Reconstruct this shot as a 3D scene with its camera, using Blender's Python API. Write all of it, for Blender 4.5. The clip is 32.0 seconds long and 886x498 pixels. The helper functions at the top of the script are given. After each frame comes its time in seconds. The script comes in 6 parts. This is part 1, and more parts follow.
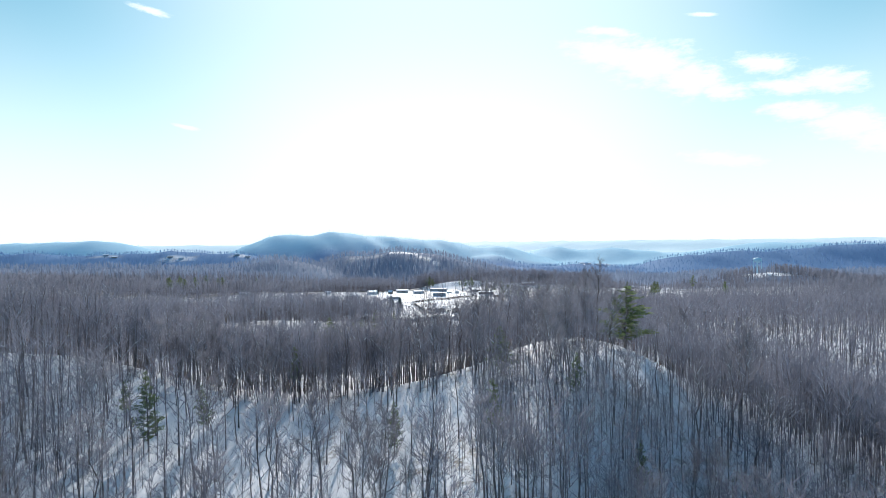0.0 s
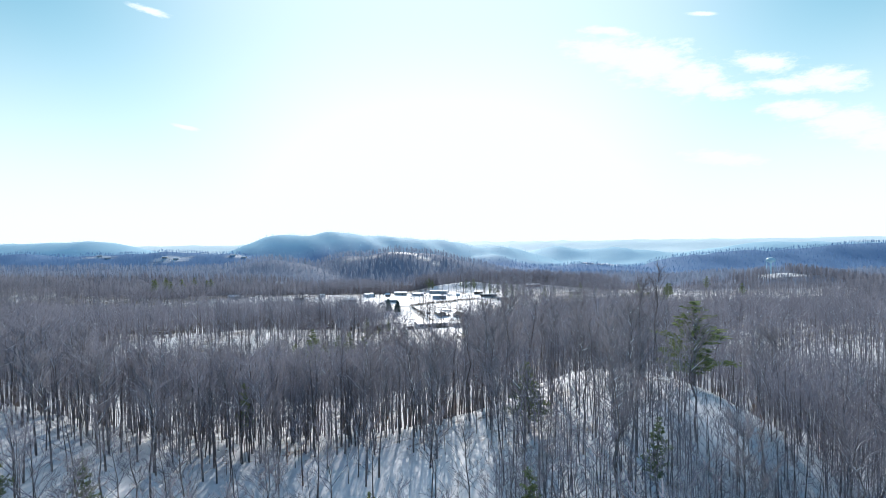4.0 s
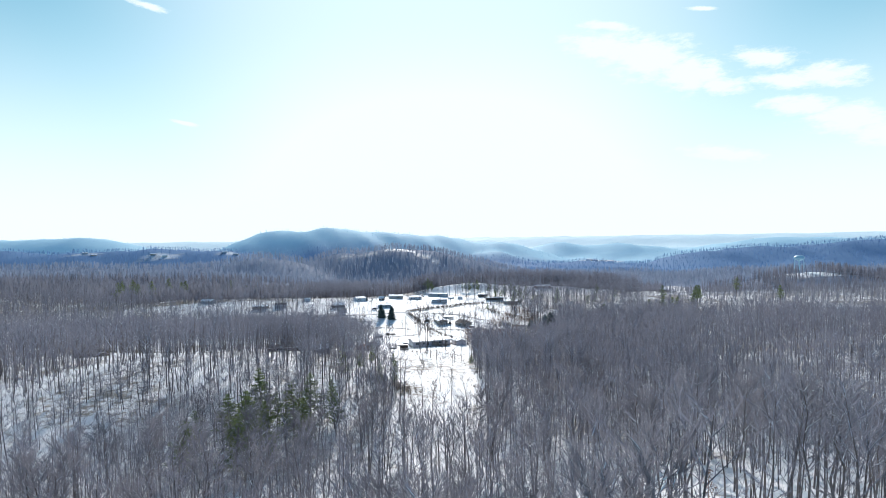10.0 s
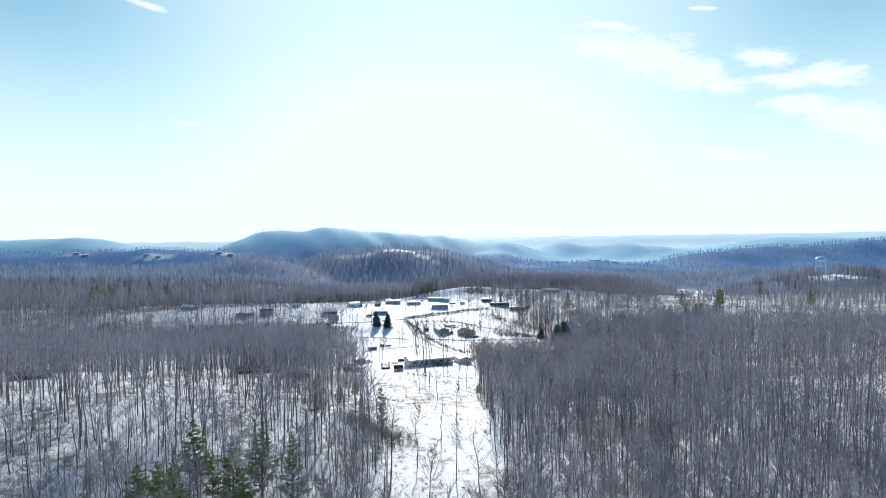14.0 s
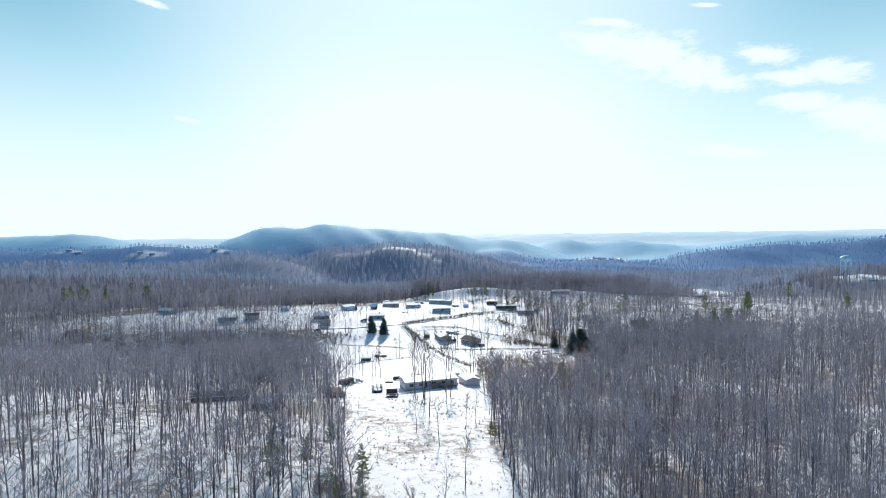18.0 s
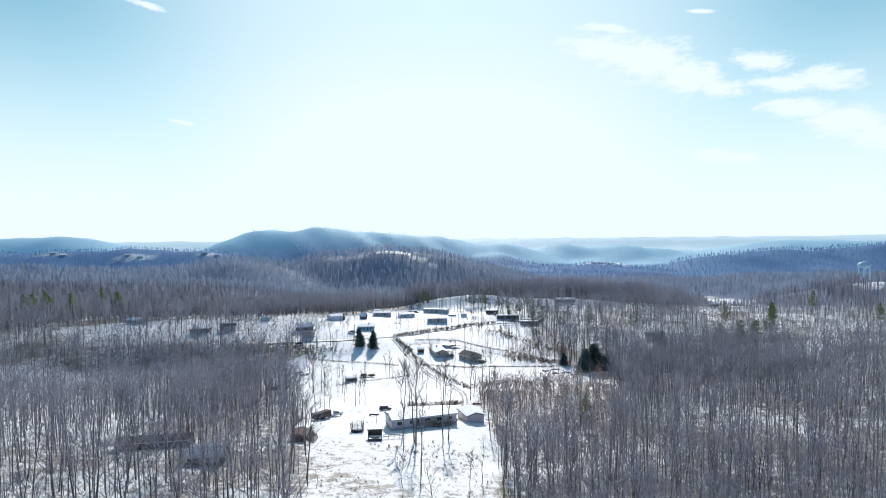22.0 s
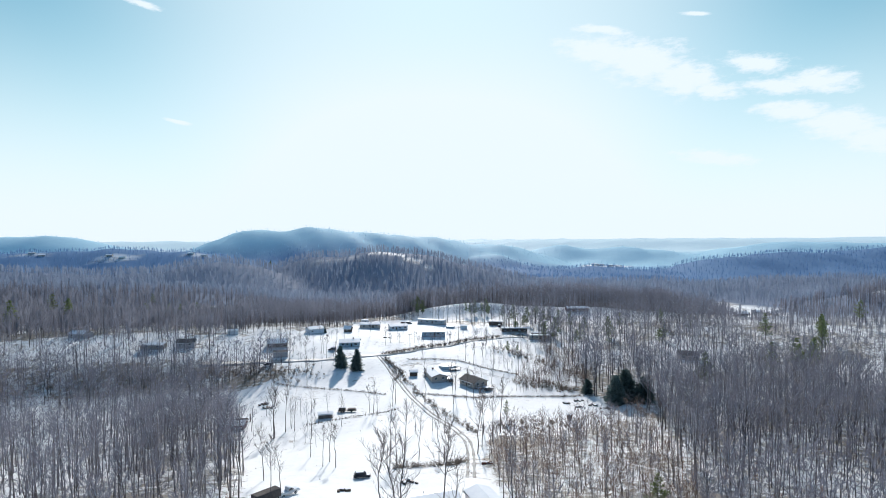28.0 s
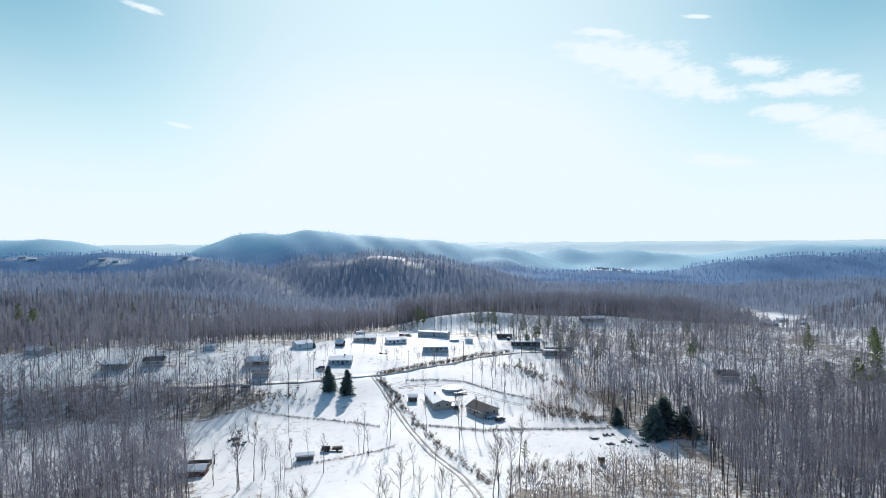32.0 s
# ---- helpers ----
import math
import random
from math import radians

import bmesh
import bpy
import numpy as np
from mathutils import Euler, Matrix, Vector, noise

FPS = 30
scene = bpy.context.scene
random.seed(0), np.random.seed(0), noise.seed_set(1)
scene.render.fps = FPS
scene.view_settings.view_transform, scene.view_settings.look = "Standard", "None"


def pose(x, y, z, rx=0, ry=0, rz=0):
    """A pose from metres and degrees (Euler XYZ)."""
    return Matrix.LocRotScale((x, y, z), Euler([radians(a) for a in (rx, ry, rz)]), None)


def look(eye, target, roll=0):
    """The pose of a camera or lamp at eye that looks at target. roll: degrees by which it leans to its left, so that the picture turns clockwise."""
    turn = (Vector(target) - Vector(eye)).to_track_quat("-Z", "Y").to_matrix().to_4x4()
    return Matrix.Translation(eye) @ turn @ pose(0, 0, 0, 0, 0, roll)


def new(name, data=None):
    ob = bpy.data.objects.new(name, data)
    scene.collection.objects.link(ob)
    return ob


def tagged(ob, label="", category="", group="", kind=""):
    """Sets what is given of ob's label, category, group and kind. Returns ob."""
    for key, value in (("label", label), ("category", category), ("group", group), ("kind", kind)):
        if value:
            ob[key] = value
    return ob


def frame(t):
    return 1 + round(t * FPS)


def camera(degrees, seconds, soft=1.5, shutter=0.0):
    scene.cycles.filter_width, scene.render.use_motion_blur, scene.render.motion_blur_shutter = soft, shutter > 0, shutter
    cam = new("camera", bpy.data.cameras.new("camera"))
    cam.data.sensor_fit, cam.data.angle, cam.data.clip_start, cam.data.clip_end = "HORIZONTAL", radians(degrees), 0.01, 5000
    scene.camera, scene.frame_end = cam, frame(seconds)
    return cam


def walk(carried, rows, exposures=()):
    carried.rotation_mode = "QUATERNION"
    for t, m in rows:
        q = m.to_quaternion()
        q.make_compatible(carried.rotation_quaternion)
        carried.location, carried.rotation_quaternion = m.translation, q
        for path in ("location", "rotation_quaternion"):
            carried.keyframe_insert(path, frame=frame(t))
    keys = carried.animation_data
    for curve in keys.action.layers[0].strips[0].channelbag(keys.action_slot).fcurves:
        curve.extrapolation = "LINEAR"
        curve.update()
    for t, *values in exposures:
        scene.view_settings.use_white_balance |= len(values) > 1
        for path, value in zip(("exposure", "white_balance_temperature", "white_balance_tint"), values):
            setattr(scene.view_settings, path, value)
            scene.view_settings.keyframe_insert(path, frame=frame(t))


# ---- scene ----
cam = camera(73.7, 32.0, soft=0.55)
METRES, EYE, AIM, TURN, SIDE = 330.0, 80.0, -0.4, -0.3, 0.8038
ROWS = [
    (0.0, 0.0, 0.0, 0.0, -0.02, -1.37, 0.68),
    (0.5, -0.0001, 0.011, -0.0, -0.03, -1.41, 0.7),
    (1.0, -0.0001, 0.0228, -0.0001, -0.03, -1.44, 0.7),
    (1.5, -0.0, 0.0352, -0.0001, -0.01, -1.46, 0.72),
    (2.0, -0.0001, 0.0485, -0.0003, -0.01, -1.47, 0.75),
    (2.5, -0.0002, 0.0626, -0.0007, -0.0, -1.46, 0.77),
    (3.0, -0.0003, 0.0773, -0.0012, 0.01, -1.44, 0.76),
    (3.5, -0.0003, 0.0928, -0.0017, 0.01, -1.42, 0.77),
    (5.5, -0.0018, 0.1574, -0.0026, -0.17, -1.36, 0.78),
    (6.0, -0.0018, 0.1752, -0.0027, -0.17, -1.41, 0.78),
    (6.5, -0.0019, 0.1929, -0.0026, -0.16, -1.5, 0.78),
    (7.0, -0.0019, 0.2108, -0.0028, -0.16, -1.55, 0.77),
    (7.5, -0.0019, 0.2286, -0.0026, -0.14, -1.62, 0.78),
    (8.0, -0.0018, 0.2464, -0.0021, -0.12, -1.69, 0.81),
    (8.5, -0.0018, 0.2641, -0.0014, -0.11, -1.77, 0.82),
    (9.0, -0.0018, 0.2818, -0.0007, -0.1, -1.83, 0.83),
    (9.5, -0.0019, 0.2992, -0.0004, -0.1, -1.88, 0.82),
    (10.0, -0.0017, 0.3162, -0.0003, -0.08, -1.92, 0.85),
    (10.5, -0.0019, 0.3329, -0.0, -0.06, -1.95, 0.83),
    (11.0, -0.0023, 0.3494, 0.0001, -0.06, -1.97, 0.82),
    (11.5, -0.0024, 0.366, 0.0004, -0.06, -1.97, 0.83),
    (12.0, -0.0023, 0.3827, 0.0004, -0.05, -2.0, 0.81),
    (12.5, -0.0023, 0.3987, 0.0003, -0.05, -2.0, 0.81),
    (13.0, -0.0022, 0.4146, 0.0002, -0.07, -1.98, 0.79),
    (13.5, -0.0023, 0.4307, -0.0005, -0.03, -1.93, 0.81),
    (14.0, -0.002, 0.4467, -0.0007, -0.02, -1.94, 0.83),
    (14.5, -0.0016, 0.4629, -0.001, 0.01, -1.99, 0.87),
    (16.5, -0.0032, 0.5267, -0.0029, 0.09, -2.15, 0.85),
    (17.0, -0.0031, 0.5428, -0.0028, 0.13, -2.2, 0.83),
    (17.5, -0.0033, 0.5588, -0.0028, 0.12, -2.24, 0.83),
    (18.0, -0.0033, 0.5746, -0.0026, 0.14, -2.28, 0.77),
    (18.5, -0.0034, 0.5902, -0.0026, 0.14, -2.27, 0.75),
    (19.0, -0.0036, 0.6057, -0.0027, 0.08, -2.21, 0.68),
    (19.5, -0.0035, 0.6206, -0.0032, -0.01, -2.12, 0.63),
    (20.0, -0.0034, 0.6355, -0.0041, -0.17, -2.02, 0.59),
    (20.5, -0.0034, 0.6503, -0.0045, -0.3, -1.94, 0.54),
    (21.0, -0.0033, 0.6654, -0.0048, -0.32, -1.88, 0.52),
    (21.5, -0.0033, 0.6808, -0.006, -0.33, -1.81, 0.54),
    (22.0, -0.0035, 0.6961, -0.0065, -0.34, -1.82, 0.54),
    (22.5, -0.0036, 0.7116, -0.0072, -0.35, -1.82, 0.5),
    (23.0, -0.0037, 0.7269, -0.0075, -0.36, -1.82, 0.48),
    (23.5, -0.0038, 0.7424, -0.0084, -0.39, -1.8, 0.45),
    (24.0, -0.0039, 0.7577, -0.009, -0.45, -1.79, 0.43),
    (24.5, -0.0041, 0.7727, -0.0097, -0.54, -1.79, 0.43),
    (25.0, -0.0043, 0.7878, -0.0105, -0.58, -1.78, 0.42),
    (25.5, -0.0044, 0.8029, -0.0112, -0.66, -1.76, 0.41),
    (27.5, -0.0057, 0.8608, -0.0092, -0.9, -1.79, 0.35),
    (28.0, -0.0056, 0.8764, -0.0092, -0.88, -1.75, 0.34),
    (28.5, -0.0055, 0.8921, -0.0092, -0.86, -1.72, 0.35),
    (29.0, -0.0056, 0.9076, -0.0092, -0.84, -1.66, 0.39),
    (29.5, -0.0058, 0.923, -0.009, -0.83, -1.63, 0.39),
    (30.0, -0.0059, 0.9384, -0.009, -0.8, -1.58, 0.36),
    (30.5, -0.006, 0.9536, -0.0091, -0.79, -1.53, 0.35),
    (31.0, -0.006, 0.969, -0.0096, -0.78, -1.47, 0.37),
    (31.5, -0.0061, 0.9842, -0.01, -0.77, -1.43, 0.37),
    (32.0, -0.0063, 0.9995, -0.0103, -0.7, -1.39, 0.39),
]
walk(cam, [(t, pose(METRES * SIDE * x, METRES * y, EYE + METRES * SIDE * z, 90 + SIDE * pitch + AIM, roll, SIDE * yaw + TURN))
           for t, x, y, z, yaw, pitch, roll in ROWS],
     exposures=[(0, 0.15, 6100, 13), (6, 0.1, 6100, 13), (14, 0.05, 6100, 13), (20, -0.01, 6100, 13), (28, -0.09, 6150, 13), (32, -0.1, 6200, 13)])

# ---- sky, sun ----
SUN_UP, SUN_TURN = 27.5, 0.6          # elevation; clockwise from +y, degrees
world = bpy.data.worlds.new("winter_sky")
scene.world = world
world.use_nodes = True
wn, wl = world.node_tree.nodes, world.node_tree.links
wn.clear()
sky = wn.new("ShaderNodeTexSky")
sky.sky_type, sky.sun_disc = "NISHITA", False
sky.sun_elevation, sky.sun_rotation = radians(SUN_UP), radians(SUN_TURN)
sky.altitude, sky.air_density, sky.dust_density, sky.ozone_density = 250, 1.0, 0.3, 2.0
SKY_POWER, SKY_TINT, SKY_DEEP = 0.08, (0.56, 1.34, 1.16), (0.84, 1.36, 1.55)
CLOUDS = [(16.0, 16.0, 4.0, 1.3), (19.6, 14.9, 4.2, 2.0), (23.0, 13.2, 3.4, 1.6), (25.6, 11.9, 2.2, 0.8), (28.7, 13.8, 2.6, 0.8), (33.3, 11.9, 2.6, 1.0), (30.4, 11.7, 2.6, 0.7), (31.6, 9.6, 3.0, 0.9), (34.6, 8.3, 3.4, 1.3),
          (37.0, 7.0, 2.4, 1.2), (25.7, 6.2, 3.3, 0.65), (15.0, 6.4, 4.5, 0.5), (-25.8, 18.9, 1.5, 0.3), (-23.0, 9.6, 1.1, 0.22), (16.0, 17.9, 2.6, 0.4), (24.1, 18.3, 1.2, 0.2)]


def wmath(op, a, b=None, c=None):
    n = wn.new("ShaderNodeMath")
    n.operation = op
    for i, v in enumerate((a, b, c)):
        if v is None:
            continue
        if isinstance(v, (int, float)):
            n.inputs[i].default_value = v
        else:
            wl.new(v, n.inputs[i])
    return n.outputs[0]


gen = wn.new("ShaderNodeTexCoord").outputs["Generated"]
axes = wn.new("ShaderNodeSeparateXYZ")
wl.new(gen, axes.inputs[0])
DX, DY, DZ = axes.outputs
sd = Vector((math.sin(radians(SUN_TURN)) * math.cos(radians(SUN_UP)), math.cos(radians(SUN_TURN)) * math.cos(radians(SUN_UP)), math.sin(radians(SUN_UP))))


def wsmooth(v, a, b, lo=0.0, hi=1.0):
    n = wn.new("ShaderNodeMapRange")
    n.interpolation_type = "SMOOTHSTEP"
    for i, x in enumerate((a, b, lo, hi)):
        n.inputs[i + 1].default_value = x
    wl.new(v, n.inputs[0])
    return n.outputs[0]


def wmix(fac, a, b):
    n = wn.new("ShaderNodeMix")
    n.data_type = "RGBA"
    for i, v in ((0, fac), (6, a), (7, b)):
        if isinstance(v, (tuple, float)):
            n.inputs[i].default_value = v
        else:
            wl.new(v, n.inputs[i])
    return n.outputs[2]


# pale winter haze: low over the horizon and round the sun, thinning away from it
near_sun = wmath("ADD", wmath("ADD", wmath("MULTIPLY", DX, sd.x), wmath("MULTIPLY", DY, sd.y)), wmath("MULTIPLY", DZ, sd.z))
facing = wsmooth(DY, -0.4, 0.7, 0.12, 1.0)
low_haze = wmath("MULTIPLY", wsmooth(DZ, 0.0, 0.37, 1.0, 0.0), facing)
glow = wmath("POWER", wsmooth(near_sun, 0.82, 0.995), 1.4)
haze = wmath("MINIMUM", wmath("ADD", wmath("ADD", wmath("MULTIPLY", low_haze, 0.84), wmath("MULTIPLY", glow, 0.58)), wmath("MULTIPLY", facing, 0.17)), 1.0)
# thin clouds, as bearing, height, half width, half height in degrees
az = wmath("MULTIPLY", wmath("ARCTAN2", DX, DY), 57.2958)
el = wmath("MULTIPLY", wmath("ARCSINE", DZ), 57.2958)
flat = wn.new("ShaderNodeCombineXYZ")
wl.new(az, flat.inputs[0])
wl.new(wmath("MULTIPLY", el, 2.6), flat.inputs[1])
puff = wn.new("ShaderNodeTexNoise")
puff.inputs["Scale"].default_value, puff.inputs["Detail"].default_value, puff.inputs["Roughness"].default_value = 0.55, 8, 0.66
wl.new(flat.outputs[0], puff.inputs["Vector"])
ragged = wmath("MULTIPLY", wmath("SUBTRACT", puff.outputs[0], 0.5), 2.2)
cloud = None
for a0, e0, wa, we in CLOUDS:
    da, de = wmath("DIVIDE", wmath("SUBTRACT", az, a0), wa), wmath("DIVIDE", wmath("SUBTRACT", wmath("ADD", el, wmath("MULTIPLY", wmath("SUBTRACT", az, a0), 0.16)), e0), we)
    r = wmath("ADD", wmath("SQRT", wmath("ADD", wmath("MULTIPLY", da, da), wmath("MULTIPLY", de, de))), ragged)
    one = wsmooth(r, 0.4, 1.25, 1.0, 0.0)
    cloud = one if cloud is None else wmath("MAXIMUM", cloud, one)
tint = wn.new("ShaderNodeMix")
tint.data_type, tint.blend_type = "RGBA", "MULTIPLY"
tint.inputs[0].default_value = 1.0
wl.new(sky.outputs[0], tint.inputs[6])
wl.new(wmix(facing, (*SKY_DEEP, 1.0), (*SKY_TINT, 1.0)), tint.inputs[7])
white = tuple(v / SKY_POWER for v in (0.93, 1.03, 1.04)) + (1.0,)
veil = wmix(haze, tint.outputs[2], white)
full = wmix(cloud, veil, white)
bg = wn.new("ShaderNodeBackground")
bg.inputs["Strength"].default_value = SKY_POWER
wout = wn.new("ShaderNodeOutputWorld")
wl.new(full, bg.inputs["Color"])
wl.new(bg.outputs[0], wout.inputs["Surface"])

sun = new("sun", bpy.data.lights.new("sun", "SUN"))
sun.data.energy, sun.data.angle, sun.data.color = 4.3, radians(0.55), (1.0, 0.94, 0.84)
sun.matrix_world = look(sd * 900, (0, 0, 0))

# ---- the lie of the land ----
# height of the valley floor along the flight line: metres ahead, metres up
LINE_Y = [-900, -60, 30, 75, 100, 130, 165, 200, 250, 300, 350, 400, 430, 480, 530, 575, 620, 680, 730, 790, 900, 1100, 1500, 2500, 4000, 5200]
LINE_Z = [30, 26, 26, 29.5, 34, 36, 34.5, 33, 31.5, 28, 24, 21, 17, 9, 4, 2.5, 5, 7, 6.5, 2, -12, -20, -28, -70, -55, -45]
# the first ridge, across the flight line: metres to the right, height of its crest
CREST_X = [-160, -110, -85, -69, -56, -38, -24, -9, 9, 21, 33, 45, 57, 70, 90, 120, 180]
CREST_Z = [52, 56, 54, 49.5, 46, 43, 43, 46, 51, 54.5, 56, 53, 46, 40.5, 33, 30, 30]
# hills and hollows: x, y, half width across and along, metres up
NEAR_HILLS = [(-60, 232, 42, 22, -6), (-85, 320, 45, 40, 7), (105, 790, 75, 40, 10), (22, 769, 40, 11, 9), (90, 440, 60, 70, -4), (-160, 490, 70, 45, -9), (-195, 572, 72, 14, -6),
              (-170, 650, 110, 50, 9), (0, 715, 60, 40, 1.5), (495, 890, 75, 60, 26), (-540, 640, 120, 200, 20), (335, 900, 70, 60, -3), (4, 408, 13, 9, 1.9), (650, 2500, 100, 90, 9)]
# long ridges beyond the farms: how far ahead, depth of the near and the far slope, then metres to the right and height along the crest
RIDGES = [(920, 110, 130, [(-700, 18), (-431, 17), (-348, 14), (-265, 12), (-209, 7), (-164, 1), (-120, -11), (-60, -20)]),
          (1200, 150, 110, [(-1000, 20), (-635, 15), (-471, 13), (-406, 18), (-356, 27), (-323, 31), (-282, 24), (-241, 12), (-200, -5), (-150, -25)]),
          (1330, 120, 130, [(-360, -25), (-305, -4), (-258, 21), (-210, 30), (-162, 32), (-115, 39), (-67, 41), (-29, 34), (9, 26), (76, 11), (143, -7), (200, -28)]),
          (1750, 170, 200, [(500, -80), (588, -36), (650, -12), (690, -1), (739, 8), (808, 14), (860, 17), (930, 13), (1014, 13), (1109, 22), (1188, 32), (1400, 34)]),
          (1850, 170, 200, [(-1500, 30), (-1106, 27), (-821, 27), (-678, 26), (-621, 21), (-535, 7), (-434, -11), (-350, -30)]),
          (2050, 130, 200, [(60, -40), (120, 2), (200, 0), (270, -22), (340, -50), (420, -80)]),
          (2250, 260, 300, [(-900, -30), (-820, 10), (-765, 28), (-674, 66), (-583, 83), (-492, 77), (-401, 86), (-273, 78), (-127, 66), (1, 52), (111, 31), (240, 24), (332, 5), (425, -21), (500, -55), (560, -95)]),
          (3000, 220, 250, [(300, -60), (335, -30), (463, -20), (591, 7), (720, -15), (797, -10), (887, 2), (978, -19), (1029, -9), (1107, -28), (1236, -62)]),
          (3100, 250, 250, [(-2600, 40), (-2013, 57), (-1806, 61), (-1702, 52), (-1599, 31), (-1495, 9), (-1391, -8), (-1250, -50)]),
          (3300, 250, 300, [(1300, -70), (1404, -57), (1519, -32), (1664, -10), (1808, 3), (1953, 8), (2097, 6), (2295, -4), (2900, -10)])]


def line_height(y):
    ys = np.arange(-900, 5200, 4.0)
    zs = np.interp(ys, LINE_Y, LINE_Z)
    zs = np.convolve(np.pad(zs, 5, mode="edge"), np.ones(11) / 11, mode="valid")
    return np.interp(y, ys, zs)


def eased(x, xs, zs, step):
    """Table look-up with its corners rounded over a few steps."""
    return sum(w * np.interp(x + k * step, xs, zs) for k, w in ((-1, 0.25), (0, 0.5), (1, 0.25)))


def land(x, y):
    """Height of the ground at x, y (arrays or numbers)."""
    x, y = np.asarray(x, float), np.asarray(y, float)
    z = line_height(y)
    for hx, hy, sx, sy, up in NEAR_HILLS:
        z = z + up * np.exp(-0.5 * (((x - hx) / sx) ** 2 + ((y - hy) / sy) ** 2))
    # the first ridge: a broad top, steep at its shoulders, falling away gently behind its right shoulder
    brow = 80 + 46 * np.clip(np.maximum(x - 8, -x - 58) / 24, 0, 1)
    front = np.clip((y - brow + 62) / 62, 0, 1)
    back = np.clip((y - 132) / (27 + 28 * np.clip((x - 8) / 20, 0, 1)), 0, 6)
    z = z + (eased(x, CREST_X, CREST_Z, 5) - 36) * front ** 2 * (3 - 2 * front) * np.exp(-back ** 2)
    lift = np.zeros(np.shape(z))
    for at, near, far, crest in RIDGES:
        cx, cz = [p[0] for p in crest], [p[1] for p in crest]
        winding = at + 0.12 * near * np.sin(x / (0.9 * near))
        over = np.maximum(eased(x, cx, cz, near * 0.08) - z, 0)
        lift = np.maximum(lift, over * np.exp(-((y - winding) / np.where(y < winding, near, far)) ** 2))
    z = z + lift
    # the far plateau that closes the view
    z = z + 52 / (1 + np.exp(-(y - 4300 + 0.05 * x) / 90))
    # lesser swells and rough ground
    far = np.clip((y - 700) / 900, 0, 1)
    z = z + far * 3.5 * np.sin(x / 97 + 1.3 * np.sin(y / 143)) * np.cos(y / 121 + 0.7 * np.sin(x / 171))
    # spurs and gullies on the long hills
    spurs = np.clip((y - 1000) / 500, 0, 1)
    z = z + spurs * (4.5 * np.sin(x / 41 + 1.6 * np.sin(y / 67)) * np.cos(y / 73 + x / 190) + 2 * np.sin(x / 17 + y / 29))
    z = z + 0.5 * np.sin(x / 11.0 + 1.7 * np.sin(y / 17.0)) * np.sin(y / 13.0 + x / 31.0)
    return z

# ---- materials ----
def mat(name, a, b=None, scale=1.0, rough=0.8, bump=0.0, fine=8.0, metal=0.0, spec=0.3, vary=0.0, island=0.0, coords="Object", stretch=(1, 1, 1), thin=0.0):
    """Two colours mixed by noise at two scales, with bump; vary and island shift the value from object to object or piece to piece."""
    m = bpy.data.materials.new(name)
    m.use_nodes = True
    n, k = m.node_tree.nodes, m.node_tree.links
    p = n["Principled BSDF"]
    p.inputs["Roughness"].default_value, p.inputs["Metallic"].default_value = rough, metal
    p.inputs["Specular IOR Level"].default_value = spec
    b = b or tuple(v * 0.75 for v in a)
    tc = n.new("ShaderNodeTexCoord")
    mp = n.new("ShaderNodeMapping")
    mp.inputs["Scale"].default_value = stretch
    k.new(tc.outputs[coords], mp.inputs["Vector"])
    big, small = n.new("ShaderNodeTexNoise"), n.new("ShaderNodeTexNoise")
    big.inputs["Scale"].default_value, small.inputs["Scale"].default_value = scale, scale * fine
    big.inputs["Detail"].default_value, small.inputs["Detail"].default_value = 4, 3
    add = n.new("ShaderNodeMath")
    add.operation = "MULTIPLY_ADD"
    k.new(mp.outputs[0], big.inputs["Vector"]), k.new(mp.outputs[0], small.inputs["Vector"])
    k.new(small.outputs[0], add.inputs[0])
    add.inputs[1].default_value = 0.5
    k.new(big.outputs[0], add.inputs[2])
    ramp = n.new("ShaderNodeValToRGB")
    ramp.color_ramp.elements[0].position, ramp.color_ramp.elements[1].position = 0.55, 0.95
    ramp.color_ramp.elements[0].color, ramp.color_ramp.elements[1].color = (*a, 1), (*b, 1)
    k.new(add.outputs[0], ramp.inputs[0])
    colour = ramp.outputs[0]
    for amount, source in ((vary, "ShaderNodeObjectInfo"), (island, "ShaderNodeNewGeometry")):
        if amount:
            info, hsv, rng = n.new(source), n.new("ShaderNodeHueSaturation"), n.new("ShaderNodeMapRange")
            rng.inputs[3].default_value, rng.inputs[4].default_value = 1 - amount, 1 + amount
            k.new(info.outputs["Random" if source == "ShaderNodeObjectInfo" else "Random Per Island"], rng.inputs[0])
            k.new(rng.outputs[0], hsv.inputs["Value"]), k.new(colour, hsv.inputs["Color"])
            colour = hsv.outputs[0]
    k.new(colour, p.inputs["Base Color"])
    if thin:
        # light that passes round and through fine twigs, needles and leaves
        tl, mx = n.new("ShaderNodeBsdfTranslucent"), n.new("ShaderNodeMixShader")
        k.new(colour, tl.inputs["Color"])
        mx.inputs[0].default_value = thin
        k.new(p.outputs[0], mx.inputs[1]), k.new(tl.outputs[0], mx.inputs[2])
        k.new(mx.outputs[0], n["Material Output"].inputs["Surface"])
    if bump:
        bp = n.new("ShaderNodeBump")
        bp.inputs["Strength"].default_value, bp.inputs["Distance"].default_value = bump, 0.05
        k.new(add.outputs[0], bp.inputs["Height"]), k.new(bp.outputs[0], p.inputs["Normal"])
    return m


